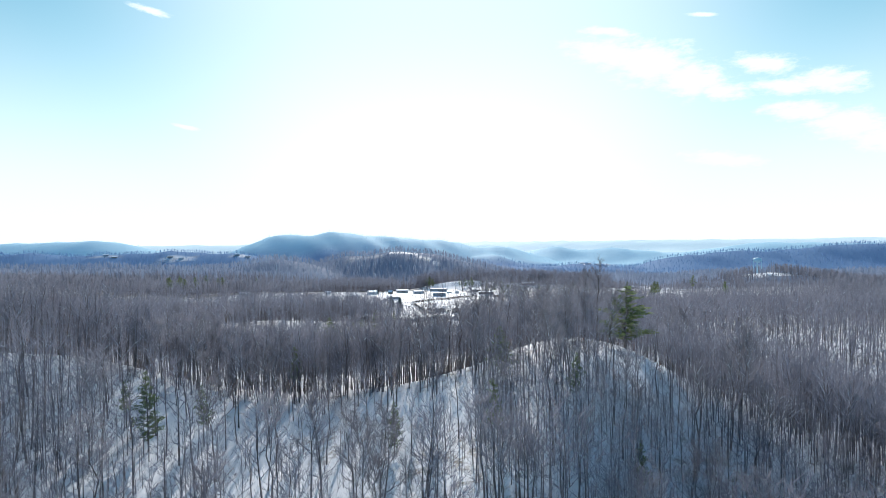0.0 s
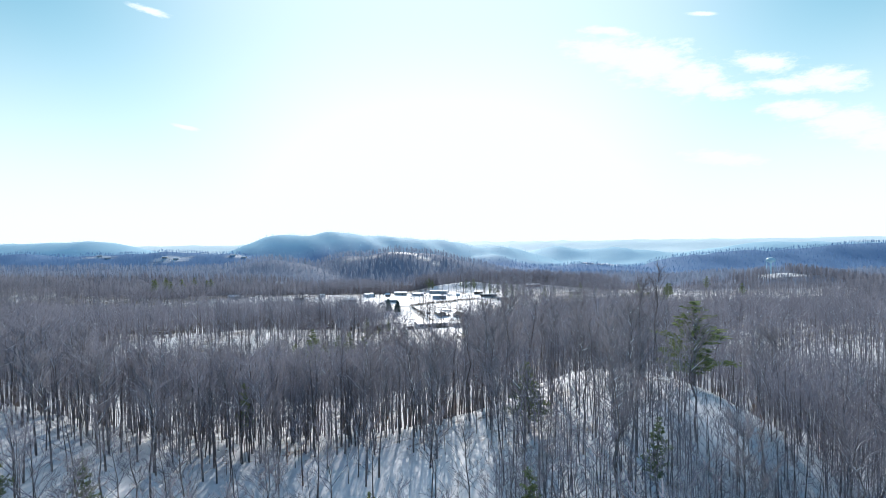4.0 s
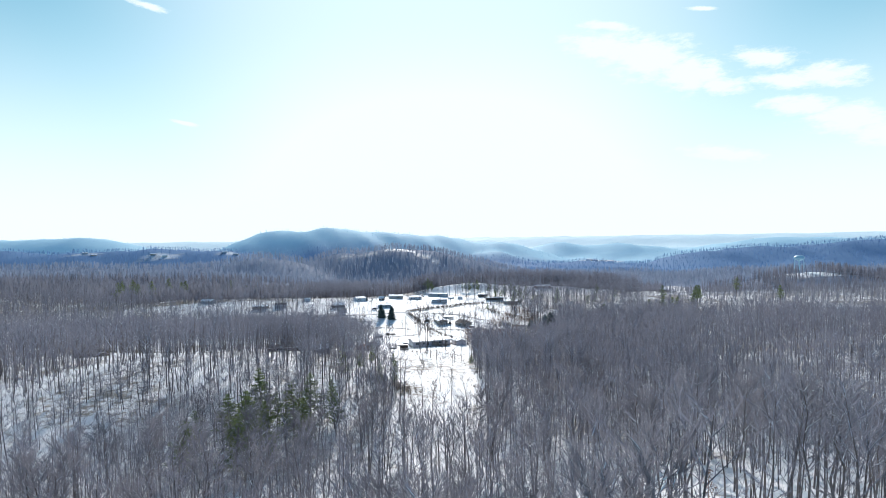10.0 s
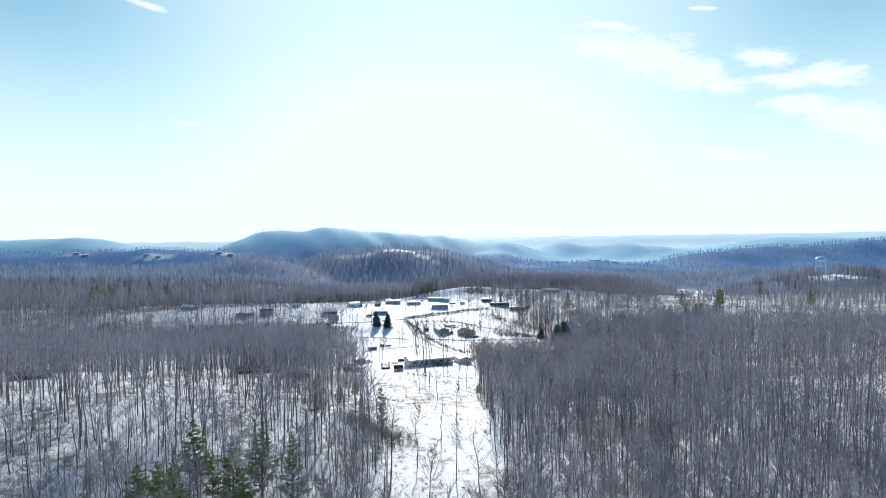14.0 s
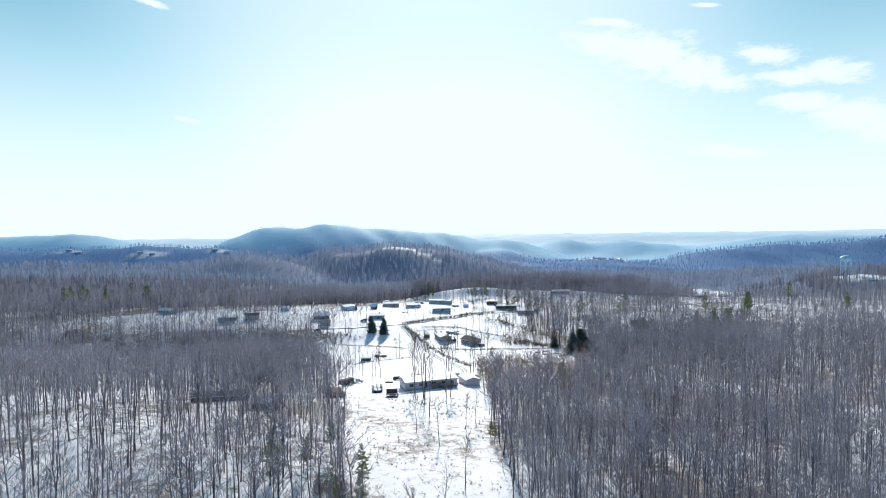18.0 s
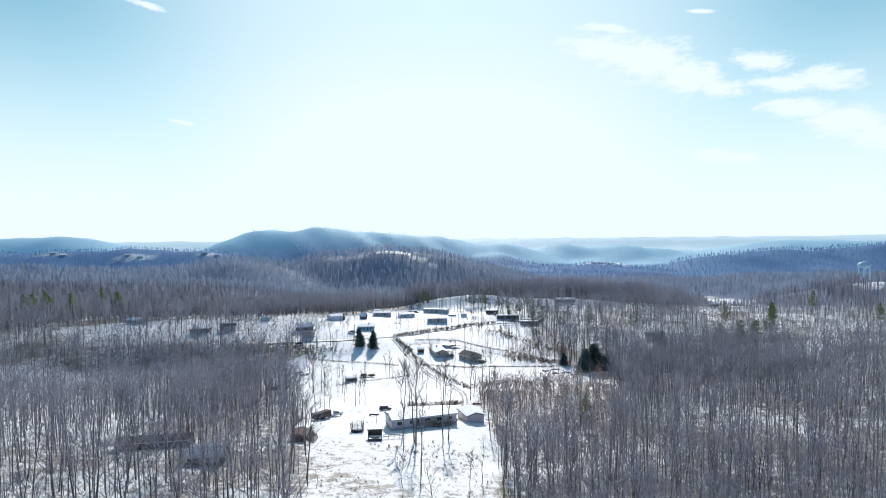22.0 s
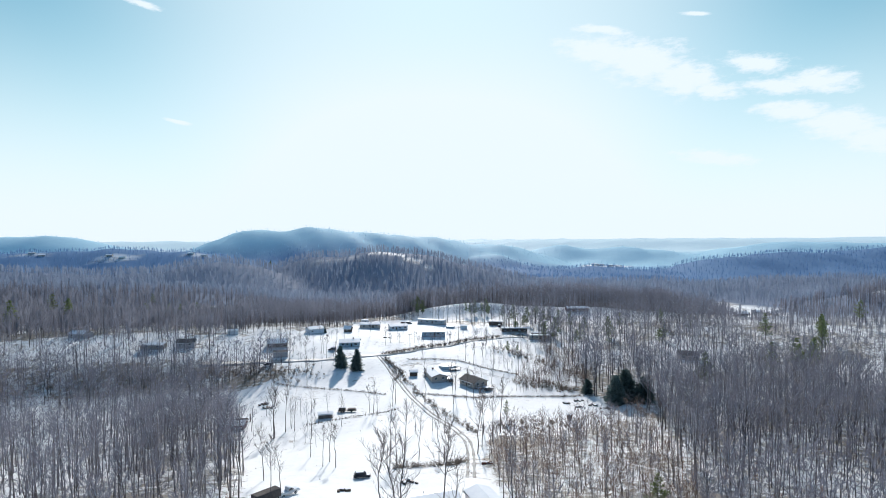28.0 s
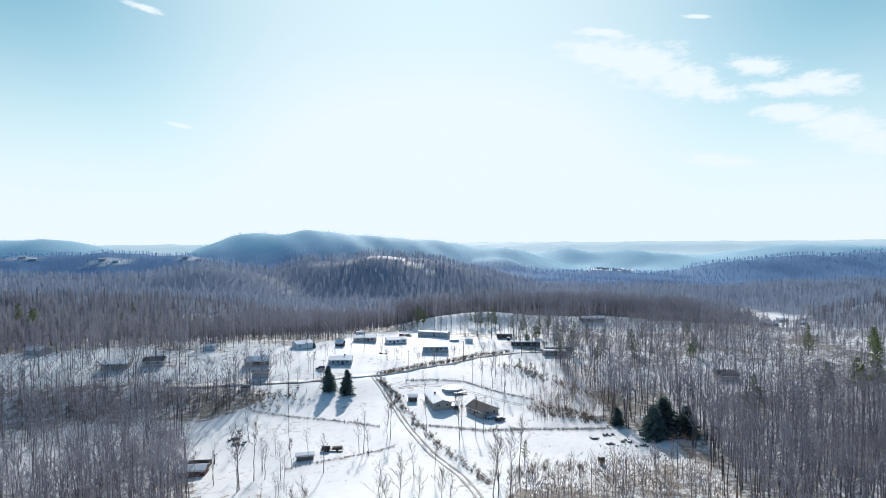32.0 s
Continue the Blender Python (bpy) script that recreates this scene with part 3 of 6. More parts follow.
def ribbon(name, lane, offset, half, material, label, lift):
    """A strip of road that follows the ground along a lane."""
    pts = []
    for (x0, y0), (x1, y1) in zip(lane, lane[1:]):
        n = max(2, int(math.hypot(x1 - x0, y1 - y0) / 1.5))
        pts += [(x0 + (x1 - x0) * i / n, y0 + (y1 - y0) * i / n) for i in range(n)]
    pts = np.array(pts + [lane[-1]], float)
    for _ in range(12):
        pts[1:-1] = (pts[:-2] + 2 * pts[1:-1] + pts[2:]) / 4
    d = np.gradient(pts, axis=0)
    d /= np.linalg.norm(d, axis=1)[:, None]
    side = np.stack([d[:, 1], -d[:, 0]], 1)
    wob = 1 + 0.25 * np.sin(np.arange(len(pts)) * 0.7)[:, None]
    a, b = pts + side * (offset - half * wob), pts + side * (offset + half * wob)
    za, zb = sheet(a[:, 0], a[:, 1]) + lift, sheet(b[:, 0], b[:, 1]) + lift
    v = np.concatenate([np.c_[a, za], np.c_[b, zb], np.c_[a, za - 0.3], np.c_[b, zb - 0.3]])
    n = len(pts)
    i = np.arange(n - 1)
    tris = []
    for p, q in ((0, n), (n, 3 * n), (2 * n, 0)):
        tris += [np.c_[p + i, q + i, q + i + 1], np.c_[p + i, q + i + 1, p + i + 1]]
    tagged(new(name, raw_mesh(name, v, np.concatenate(tris), material)), label, "road", kind="structure")


def sheet(x, y):
    """Height of the ground sheet itself, between its grid points."""
    i, j = np.clip(np.searchsorted(gx, x) - 1, 0, len(gx) - 2), np.clip(np.searchsorted(gy, y) - 1, 0, len(gy) - 2)
    u, w = (x - gx[i]) / (gx[i + 1] - gx[i]), (y - gy[j]) / (gy[j + 1] - gy[j])
    return (GZ[j, i] * (1 - u) + GZ[j, i + 1] * u) * (1 - w) + (GZ[j + 1, i] * (1 - u) + GZ[j + 1, i + 1] * u) * w


for lane, wheel in ((LANES[0], 0.4), (LANES[2], 0.2), (LANES[3], 0.6)):
    for off in (-0.9, 0.9):
        ribbon("track", lane, off, wheel, M_RUT, "muddy wheel rut of a snowy farm track", 0.05)
ribbon("road", LANES[1], 0.0, 2.3, M_SLUSH, "narrow country road with packed grey snow", 0.06)
# ---- trees ----
class Wood:
    """Gathers tapered limbs and thin twigs as triangles."""

    def __init__(self):
        self.v, self.t, self.n = [], [], 0

    def limb(self, path, r0, r1, sides):
        path = np.asarray(path, float)
        m = len(path)
        ang = np.arange(sides) * 2 * np.pi / sides
        for i, p in enumerate(path):
            d = path[min(i + 1, m - 1)] - path[max(i - 1, 0)]
            d = d / (np.linalg.norm(d) + 1e-9)
            u = np.cross(d, (0.3, 1, 0.2))
            u /= np.linalg.norm(u) + 1e-9
            w = np.cross(d, u)
            r = r0 + (r1 - r0) * i / (m - 1)
            self.v.append(p + r * (np.cos(ang)[:, None] * u + np.sin(ang)[:, None] * w))
        for i in range(m - 1):
            for j in range(sides):
                a, b = self.n + i * sides + j, self.n + i * sides + (j + 1) % sides
                self.t += [(a, b, b + sides), (a, b + sides, a + sides)]
        self.n += m * sides

    def spike(self, a, b, r, sides=3):
        a, b = np.asarray(a, float), np.asarray(b, float)
        d = b - a
        u = np.cross(d, (0.31, 0.9, 0.2))
        u /= np.linalg.norm(u) + 1e-9
        if sides < 3:
            self.v.append(np.array([a + u * r, a - u * r, b]))
            self.t.append((self.n, self.n + 1, self.n + 2))
            self.n += 3
            return
        w = np.cross(d, u) / (np.linalg.norm(d) + 1e-9)
        ring = [a + r * (np.cos(q) * u + np.sin(q) * w) for q in np.arange(sides) * 2 * np.pi / sides]
        self.v.append(np.array(ring + [b]))
        self.t += [(self.n + i, self.n + (i + 1) % sides, self.n + sides) for i in range(sides)]
        self.n += sides + 1

    def arrays(self):
        return np.concatenate(self.v), np.array(self.t)


def aim(rng, up, turn):
    return np.array([math.cos(turn) * math.cos(up), math.sin(turn) * math.cos(up), math.sin(up)])


def bare_tree(seed, tall=1.0, trunk_sides=6, limbs=16, subs=4, twigs=5, thick=1.0, spread=1.0, fork=0.42, solid=True, girth=1.0, joints=6, snowy=0.5, reach=1.0):
    """A leafless forest tree, about 18 m high: trunk, crown, and the snow that clings to its limbs."""
    rng = random.Random(seed)
    trunk, crown, cling = Wood(), Wood(), Wood()
    lean = np.array([rng.uniform(-0.075, 0.075), rng.uniform(-0.075, 0.075), 0])
    pts = [np.array([0, 0, -0.6])]
    for i in range(1, joints + 1):
        z = 18.0 * tall * i / joints
        pts.append(np.array([rng.uniform(-0.26, 0.26) * i ** 0.6, rng.uniform(-0.26, 0.26) * i ** 0.6, z]) + lean * z)
    base = 0.17 * girth * tall ** 0.7
    trunk.limb(pts, base, base * 0.14, trunk_sides)

    def along(s):
        f = min(max(s, 0), 0.999) * joints
        i = int(f)
        return pts[i] + (pts[i + 1] - pts[i]) * (f - i)

    for i in range(limbs):
        s = fork + (0.97 - fork) * (i + rng.random()) / limbs
        a = along(s)
        up = radians(rng.uniform(20, 60)) * (0.8 + 0.45 * s)
        d = aim(rng, min(up, 1.4), i * 2.4 + rng.uniform(-0.6, 0.6))
        size = spread * tall * (6.2 - 4.6 * (s - fork) / (1 - fork)) * rng.uniform(0.6, 1.1)
        mid = a + d * size * 0.5 + np.array([0, 0, rng.uniform(0.0, 0.12) * size])
        end = mid + d * size * 0.45 + np.array([rng.uniform(-0.1, 0.1) * size, rng.uniform(-0.1, 0.1) * size, 0.22 * size])
        r = base * (0.42 - 0.3 * s)
        if solid:
            crown.limb([a, mid, end], r, r * 0.25, 3)
        else:
            crown.spike(a, end, r * 1.2, 2 if joints == 1 else 3)
        if rng.random() < snowy:
            lift = np.array([0, 0, r * 0.9 + 0.01])
            cling.spike(a + lift, (mid if solid else a + (end - a) * 0.7) + lift * 0.7, 0.05 * thick ** 0.5, 3 if solid else 2)
        for j in range(subs):
            f = (j + 0.6) / subs
            b = a + (mid - a) * 2 * f if f < 0.5 else mid + (end - mid) * (2 * f - 1)
            if not solid:
                b = a + (end - a) * f
            e = d + np.array([rng.uniform(-0.9, 0.9), rng.uniform(-0.9, 0.9), rng.uniform(0.05, 0.9)])
            e = e / np.linalg.norm(e) * size * rng.uniform(0.25, 0.5)
            crown.spike(b, b + e, max(r * 0.4, 0.022 * thick), 3 if solid else 2)
            if rng.random() < snowy * 0.5:
                cling.spike(b + (0, 0, 0.04), b + e * 0.8 + (0, 0, 0.03), 0.035 * thick ** 0.5, 2)
            for k in range(twigs):
                c = b + e * (0.2 + 0.75 * k / max(twigs, 1))
                g = e / np.linalg.norm(e) + np.array([rng.uniform(-1, 1), rng.uniform(-1, 1), rng.uniform(-0.2, 1.0)])
                crown.spike(c, c + g / np.linalg.norm(g) * rng.uniform(0.6, 1.5) * reach * tall, 0.022 * thick, 2)
    return trunk.arrays(), crown.arrays(), cling.arrays() if cling.n else None


def merged(pieces):
    """Joins trunk, crown and clinging snow; kinds: 0 twigs, 1 snow, 2 trunk."""
    vs, ts, ks, n = [], [], [], 0
    for i, p in enumerate(pieces):
        if p is None:
            continue
        v, t = p
        vs.append(v), ts.append(t + n), ks.append(np.full(len(t), (2, 0, 1)[i]))
        n += len(v)
    return np.concatenate(vs), np.concatenate(ts), np.concatenate(ks)


def scatter(name, templates, xs, ys, sizes, rng, material, label, category, sink=0.0, squash=0.12, second=None):
    """One joined mesh of many trees: real limbs, each tree turned and sized on its own."""
    zs, sizes = land(xs, ys) - sink, sizes * stature(xs, ys)
    which = rng.integers(0, len(templates), len(xs))
    turns, wide = rng.uniform(0, 6.283, len(xs)), sizes * rng.uniform(1 - squash, 1 + squash, len(xs))
    vs, ts, ks, n = [], [], [], 0
    for k, (v, t, kind) in enumerate(templates):
        m = np.nonzero(which == k)[0]
        if not len(m):
            continue
        c, s = np.cos(turns[m])[:, None], np.sin(turns[m])[:, None]
        px = (v[None, :, 0] * c - v[None, :, 1] * s) * wide[m, None] + xs[m, None]
        py = (v[None, :, 0] * s + v[None, :, 1] * c) * wide[m, None] + ys[m, None]
        pz = v[None, :, 2] * sizes[m, None] + zs[m, None]
        vs.append(np.stack([px, py, pz], -1).reshape(-1, 3))
        ts.append((t[None] + (np.arange(len(m)) * len(v))[:, None, None] + n).reshape(-1, 3))
        ks.append(np.tile(kind, len(m)))
        n += len(m) * len(v)
    return tagged(new(name, raw_mesh(name, np.concatenate(vs), np.concatenate(ts), material, np.concatenate(ks), second or M_CLINGSNOW)), label, category, kind="stuff")


def spots(rng, x0, x1, y0, y1, gap, keep=None):
    """Jittered grid of places that stand in the woods."""
    xs, ys = np.meshgrid(np.arange(x0, x1, gap), np.arange(y0, y1, gap))
    xs, ys = xs.ravel() + rng.uniform(-0.48, 0.48, xs.size) * gap, ys.ravel() + rng.uniform(-0.48, 0.48, ys.size) * gap
    ok = rng.random(xs.size) < wooded(xs, ys)
    for lane in LANES:
        ok &= near_lane(xs, ys, lane) > 5
    # what no view can reach, to either side
    ok &= np.abs(xs) < 30 + 0.78 * np.maximum(ys, 0)
    if keep is not None:
        ok &= keep(xs, ys)
    return xs[ok], ys[ok]


rng = np.random.default_rng(7)
FINE = [bare_tree(k, limbs=19, subs=4, twigs=7, thick=1.35, reach=1.4, girth=1.05, spread=0.85 + 0.05 * (k % 4), fork=0.42 + 0.04 * (k % 4), snowy=0.25 + 0.15 * (k % 4)) for k in range(8)]
MID = [merged(bare_tree(20 + k, trunk_sides=3, joints=3, limbs=12, subs=3, twigs=3, thick=2.1, reach=1.7, spread=1.25, fork=0.42 + 0.03 * (k % 4), solid=False, girth=1.35, snowy=0.2 + 0.14 * (k % 4))) for k in range(8)]
LOW = [merged(bare_tree(40 + k, trunk_sides=3, joints=1, limbs=9, subs=2, twigs=2, thick=4.9, reach=1.8, spread=1.5, fork=0.34 + 0.04 * (k % 3), solid=False, girth=1.25, snowy=0.06)) for k in range(7)]


LOWER = [merged(bare_tree(80 + k, trunk_sides=3, joints=1, limbs=10, subs=3, twigs=2, thick=2.8, reach=1.7, spread=1.4, fork=0.36 + 0.04 * (k % 3), solid=False, girth=1.0, snowy=0.08)) for k in range(6)]


def far_tree(seed, n, wide=0.5):
    """A leafless tree seen from afar: trunk and a broom of rising limbs."""
    r, w = random.Random(seed), Wood()
    top = np.array([r.uniform(-0.5, 0.5), r.uniform(-0.5, 0.5), 14.5])
    w.spike((0, 0, -1), top, 0.24, 3)
    for i in range(n):
        f = 0.25 + 0.6 * (i + r.random()) / n
        a, out = i * 2.4, r.uniform(1.0, 4.2) * (1.25 - f)
        w.spike(top * f, top * f + (math.cos(a) * out, math.sin(a) * out, r.uniform(2.2, 4.6)), wide, 2)
    v, t = w.arrays()
    return v, t, np.r_[[2 if wide < 0.3 else 0] * 3, np.zeros(len(t) - 3, int)]


OUTER = [far_tree(50 + k, 22, 0.24) for k in range(8)]
FAR = [far_tree(60 + k, 15, 0.42) for k in range(6)]
FARTHER = [far_tree(66 + k, 9, 0.75) for k in range(5)]
FARTHEST = [far_tree(70 + k, 7, 1.15) for k in range(4)]


def stand(xs, ys):
    return (np.abs(xs + 2) < 62) & (ys > 55) & (ys < 250)


def close_by(xs, ys):
    return (((np.abs(xs) < 100) & (ys < 345)) | ((np.abs(xs + 10) < 75) & (ys < 450))) & ~stand(xs, ys)


# single trees of the near woods
trees_fine = [(raw_mesh("trunk", *tk, M_BARK), raw_mesh("crown", *ck, M_TWIG), raw_mesh("clinging_snow", *sk, M_CLINGSNOW) if sk else None) for tk, ck, sk in FINE]


SLIM = [bare_tree(90 + k, limbs=14, subs=4, twigs=5, thick=1.3, reach=1.2, girth=1.25, spread=0.8, fork=0.36 + 0.06 * k, snowy=0.0) for k in range(5)]
M_DARKTWIG = mat("dark_bare_twigs", (0.14, 0.122, 0.115), (0.22, 0.195, 0.185), 0.4, 0.9, spec=0.1, vary=0.25, thin=0.2)
trees_slim = [(raw_mesh("trunk", *tk, M_BARK), raw_mesh("crown", *ck, M_DARKTWIG), None) for tk, ck, sk in SLIM]


def plant(x, y, size, k, turn, label, group, kinds=trees_fine, wide=1.0):
    t = thing("bare_tree", x, y, turn, label=label, category="tree", group=group)
    t.scale = (size * wide, size * wide, size)
    for nm, me in zip(("trunk", "crown", "clinging_snow"), kinds[k]):
        if me:
            p = new(nm, me)
            if nm == "clinging_snow":
                tagged(p, kind="stuff")
            p.parent = t
    return t


nx, ny = spots(rng, -64, 60, 56, 262, 6.4, stand)
order = rng.permutation(len(nx))[:270]
for i in order:
    k = int(rng.integers(0, 8))
    plant(nx[i], ny[i], rng.uniform(0.66, 1.0), k, rng.uniform(0, 360),
          "tall leafless grey-brown hardwood in snowy woods, limbs lined with snow" if k % 4 > 1 else "tall leafless grey-brown hardwood standing in snowy woods", "near woodland trees")

# the rest of the woods, joined
xs, ys = spots(rng, -64, 60, 62, 264, 5.0, stand)
scatter("near_woods", MID, xs, ys, rng.uniform(0.45, 0.95, len(xs)), rng, M_WOODS, "dense leafless hardwoods on the snowy ridge", "woods")
xs, ys = spots(rng, -101, 101, 62, 450, 4.8, close_by)
scatter("slope_woods", MID, xs, ys, rng.uniform(0.5, 0.95, len(xs)), rng, M_WOODS, "dense leafless grey-brown hardwoods on snowy slopes", "woods")
xs, ys = spots(rng, -105, 12, 131, 158, 3.8)
scatter("ridge_woods", MID, xs, ys, rng.uniform(0.6, 0.95, len(xs)), rng, M_WOODS, "close-standing leafless hardwoods behind the ridge crest", "woods")
xs, ys = spots(rng, -105, 10, 131, 147, 2.3)
scatter("undergrowth", LOWER, xs, ys, rng.uniform(0.3, 0.6, len(xs)), rng, M_WOODS, "leafless saplings along the ridge crest", "woods")
xs, ys = spots(rng, 58, 125, 116, 205, 3.2)
scatter("undergrowth", LOWER, xs, ys, rng.uniform(0.35, 0.7, len(xs)), rng, M_WOODS, "leafless tangle on the ridge's falling end", "woods")
xs, ys = spots(rng, 6, 105, 70, 133, 2.6, lambda x, y: wooded(x, y) > 0.4)
scatter("thicket", LOWER, xs, ys, rng.uniform(0.55, 0.95, len(xs)), rng, M_WOODS, "tangle of leafless trees below the ridge", "woods")
xs, ys = spots(rng, 26, 62, 100, 140, 1.9)
scatter("undergrowth", LOWER, xs, ys, rng.uniform(0.18, 0.36, len(xs)), rng, M_WOODS, "low leafless brush below the ridge pine", "brush")
xs, ys = spots(rng, -125, -48, 64, 118, 3.2)
scatter("thicket", LOWER, xs, ys, rng.uniform(0.4, 0.75, len(xs)), rng, M_WOODS, "tangled leafless wood on the ridge's shaded end", "woods")
xs, ys = spots(rng, -110, 75, 62, 104, 4.8)
scatter("thicket", LOWER, xs, ys, rng.uniform(0.35, 0.65, len(xs)), rng, M_WOODS, "thicket of small leafless trees on the shaded slope", "woods")
xs, ys = spots(rng, 14, 95, 216, 378, 3.2)
scatter("undergrowth", LOWER, xs, ys, rng.uniform(0.35, 0.65, len(xs)), rng, M_WOODS, "leafless undergrowth between the hardwoods beside the strip", "woods")
xs, ys = spots(rng, -80, -14, 205, 285, 3.6)
scatter("undergrowth", LOWER, xs, ys, rng.uniform(0.35, 0.65, len(xs)), rng, M_WOODS, "leafless thicket in the shaded hollow", "woods")
xs, ys = spots(rng, -175, -34, 262, 352, 4.6, lambda x, y: (x > -75) | (x < -128) | (y < 280))
scatter("undergrowth", LOWER, xs, ys, rng.uniform(0.35, 0.65, len(xs)), rng, M_WOODS, "leafless saplings between the hardwoods on the terrace", "woods")
xs, ys = spots(rng, -330, 330, 62, 450, 5.3, lambda x, y: ~stand(x, y) & ~close_by(x, y))
scatter("valley_woods", LOW, xs, ys, rng.uniform(0.6, 1.0, len(xs)), rng, M_WOODS, "dense leafless hardwoods in the snowy valley", "woods")
def valley_near(xs, ys):
    return (np.abs(xs) < 165) & (ys < 570) & ~inside(xs, ys, YOUNG)


xs, ys = spots(rng, -165, 165, 450, 570, 4.5, valley_near)
scatter("field_woods", MID, xs, ys, rng.uniform(0.75, 1.15, len(xs)), rng, M_WOODS, "tall leafless hardwoods beside the snowy fields", "woods")
xs, ys = spots(rng, -460, 460, 450, 640, 5.7, lambda x, y: ~valley_near(x, y))
scatter("middle_woods", LOW, xs, ys, rng.uniform(0.72, 1.12, len(xs)), rng, M_WOODS, "leafless woodland round the farms and lanes", "woods")
xs, ys = spots(rng, 14, 98, 366, 520, 3.5, lambda x, y: inside(x, y, YOUNG))
scatter("young_wood", LOW, xs, ys, rng.uniform(0.35, 1.0, len(xs)), rng, M_SCRUB, "dense young russet-brown saplings and scrub", "woods")


def dotted(n, x0, x1, y0, y1):
    return rng.uniform(x0, x1, n), rng.uniform(y0, y1, n)


# dense saplings and brush on the bank between the road and the creek
BANK = [(-330, 574), (-96, 572), (-74, 586), (-92, 603), (-130, 604), (-330, 600)]
xs, ys = spots(rng, -330, -74, 570, 606, 3.0, lambda x, y: inside(x, y, BANK))
scatter("bank_scrub", LOWER, xs, ys, rng.uniform(0.25, 0.6, len(xs)), rng, M_WOODS, "dark leafless scrub on the shaded creek bank", "brush")
# undergrowth along the wood's edge behind the farms
xs, ys = spots(rng, -330, 0, 648, 790, 3.8, lambda x, y: (x < -118) | (y > 700))
scatter("edge_undergrowth", OUTER, xs, ys, rng.uniform(0.3, 0.6, len(xs)), rng, M_WOODS, "leafless undergrowth along the wood's edge", "brush")

# dense brush in the gully beside the cottages
GULLY = [(36, 560), (70, 557), (82, 590), (76, 620), (68, 646), (58, 648), (62, 620), (56, 597), (40, 585)]
gxs, gys = dotted(900, 34, 84, 556, 650)
ok = inside(gxs, gys, GULLY)
scatter("gully_scrub", LOWER, gxs[ok], gys[ok], rng.uniform(0.2, 0.42, ok.sum()), rng, M_SCRUB, "dense brown brush in the gully beside the cottages", "brush")
# small trees and bushes of the yards and verges
for n, x0, x1, y0, y1, s0, s1 in ((48, -98, -54, 588, 652, 0.28, 0.55), (24, -30, 12, 634, 652, 0.2, 0.38), (70, 22, 66, 574, 652, 0.25, 0.5), (22, -84, -38, 478, 532, 0.3, 0.6), (14, -60, -10, 640, 700, 0.15, 0.35), (40, -230, -110, 600, 650, 0.4, 0.75)):
    xs, ys = dotted(n, x0, x1, y0, y1)
    for lane in LANES:
        ok = near_lane(xs, ys, lane) > 3
        xs, ys = xs[ok], ys[ok]
    scatter("yard_trees", MID, xs, ys, rng.uniform(s0, s1, len(xs)), rng, M_WOODS, "small leafless trees and bushes round the yards", "trees")
xs, ys = rng.uniform(0, 1, 26), rng.uniform(-1.0, 1.0, 26)
scatter("roadside_saplings", MID, -14 + 48 * xs, 636 + 35 * xs + ys, rng.uniform(0.2, 0.36, 26), rng, M_WOODS, "row of small bare trees along the road bank", "trees")
xs, ys = spots(rng, -30, 205, 772, 812, 3.4)
scatter("crest_woods", LOWER, xs, ys, rng.uniform(0.8, 1.1, len(xs)), rng, M_WOODS, "dense leafless woods on the crest behind the trailers", "woods")
def hillside(xs, ys):
    return (xs > -130) & (xs < 230) & (ys < 775)


xs, ys = spots(rng, -130, 230, 640, 775, 5.0, hillside)
scatter("hillside_woods", LOWER, xs, ys, rng.uniform(0.65, 1.05, len(xs)), rng, M_WOODS, "leafless hardwoods on the snowy hillside behind the cottages", "woods")
xs, ys = spots(rng, -640, 640, 640, 900, 5.3, lambda x, y: ~hillside(x, y))
scatter("outer_woods", OUTER, xs, ys, rng.uniform(0.6, 1.1, len(xs)), rng, M_OUTERWOOD, "leafless grey-brown woodland beyond the farms", "woods")
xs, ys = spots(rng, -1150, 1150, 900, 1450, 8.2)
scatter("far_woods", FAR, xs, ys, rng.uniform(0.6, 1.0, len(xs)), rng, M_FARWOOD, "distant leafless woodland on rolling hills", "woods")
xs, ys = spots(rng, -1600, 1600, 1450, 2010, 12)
scatter("blue_hill_woods", FARTHER, xs, ys, rng.uniform(0.45, 0.75, len(xs)), rng, M_BLUEWOOD, "leafless woods on the ridges, blue haze put in their colour", "woods")
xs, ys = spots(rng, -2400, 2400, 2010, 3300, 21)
scatter("hill_woods", FARTHEST, xs, ys, rng.uniform(0.28, 0.5, len(xs)), rng, M_HAZEWOOD, "far leafless woods on the long hills, haze put in their colour", "woods")
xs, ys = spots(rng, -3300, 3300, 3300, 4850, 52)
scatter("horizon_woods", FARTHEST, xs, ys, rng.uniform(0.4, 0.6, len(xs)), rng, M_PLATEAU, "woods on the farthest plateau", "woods")

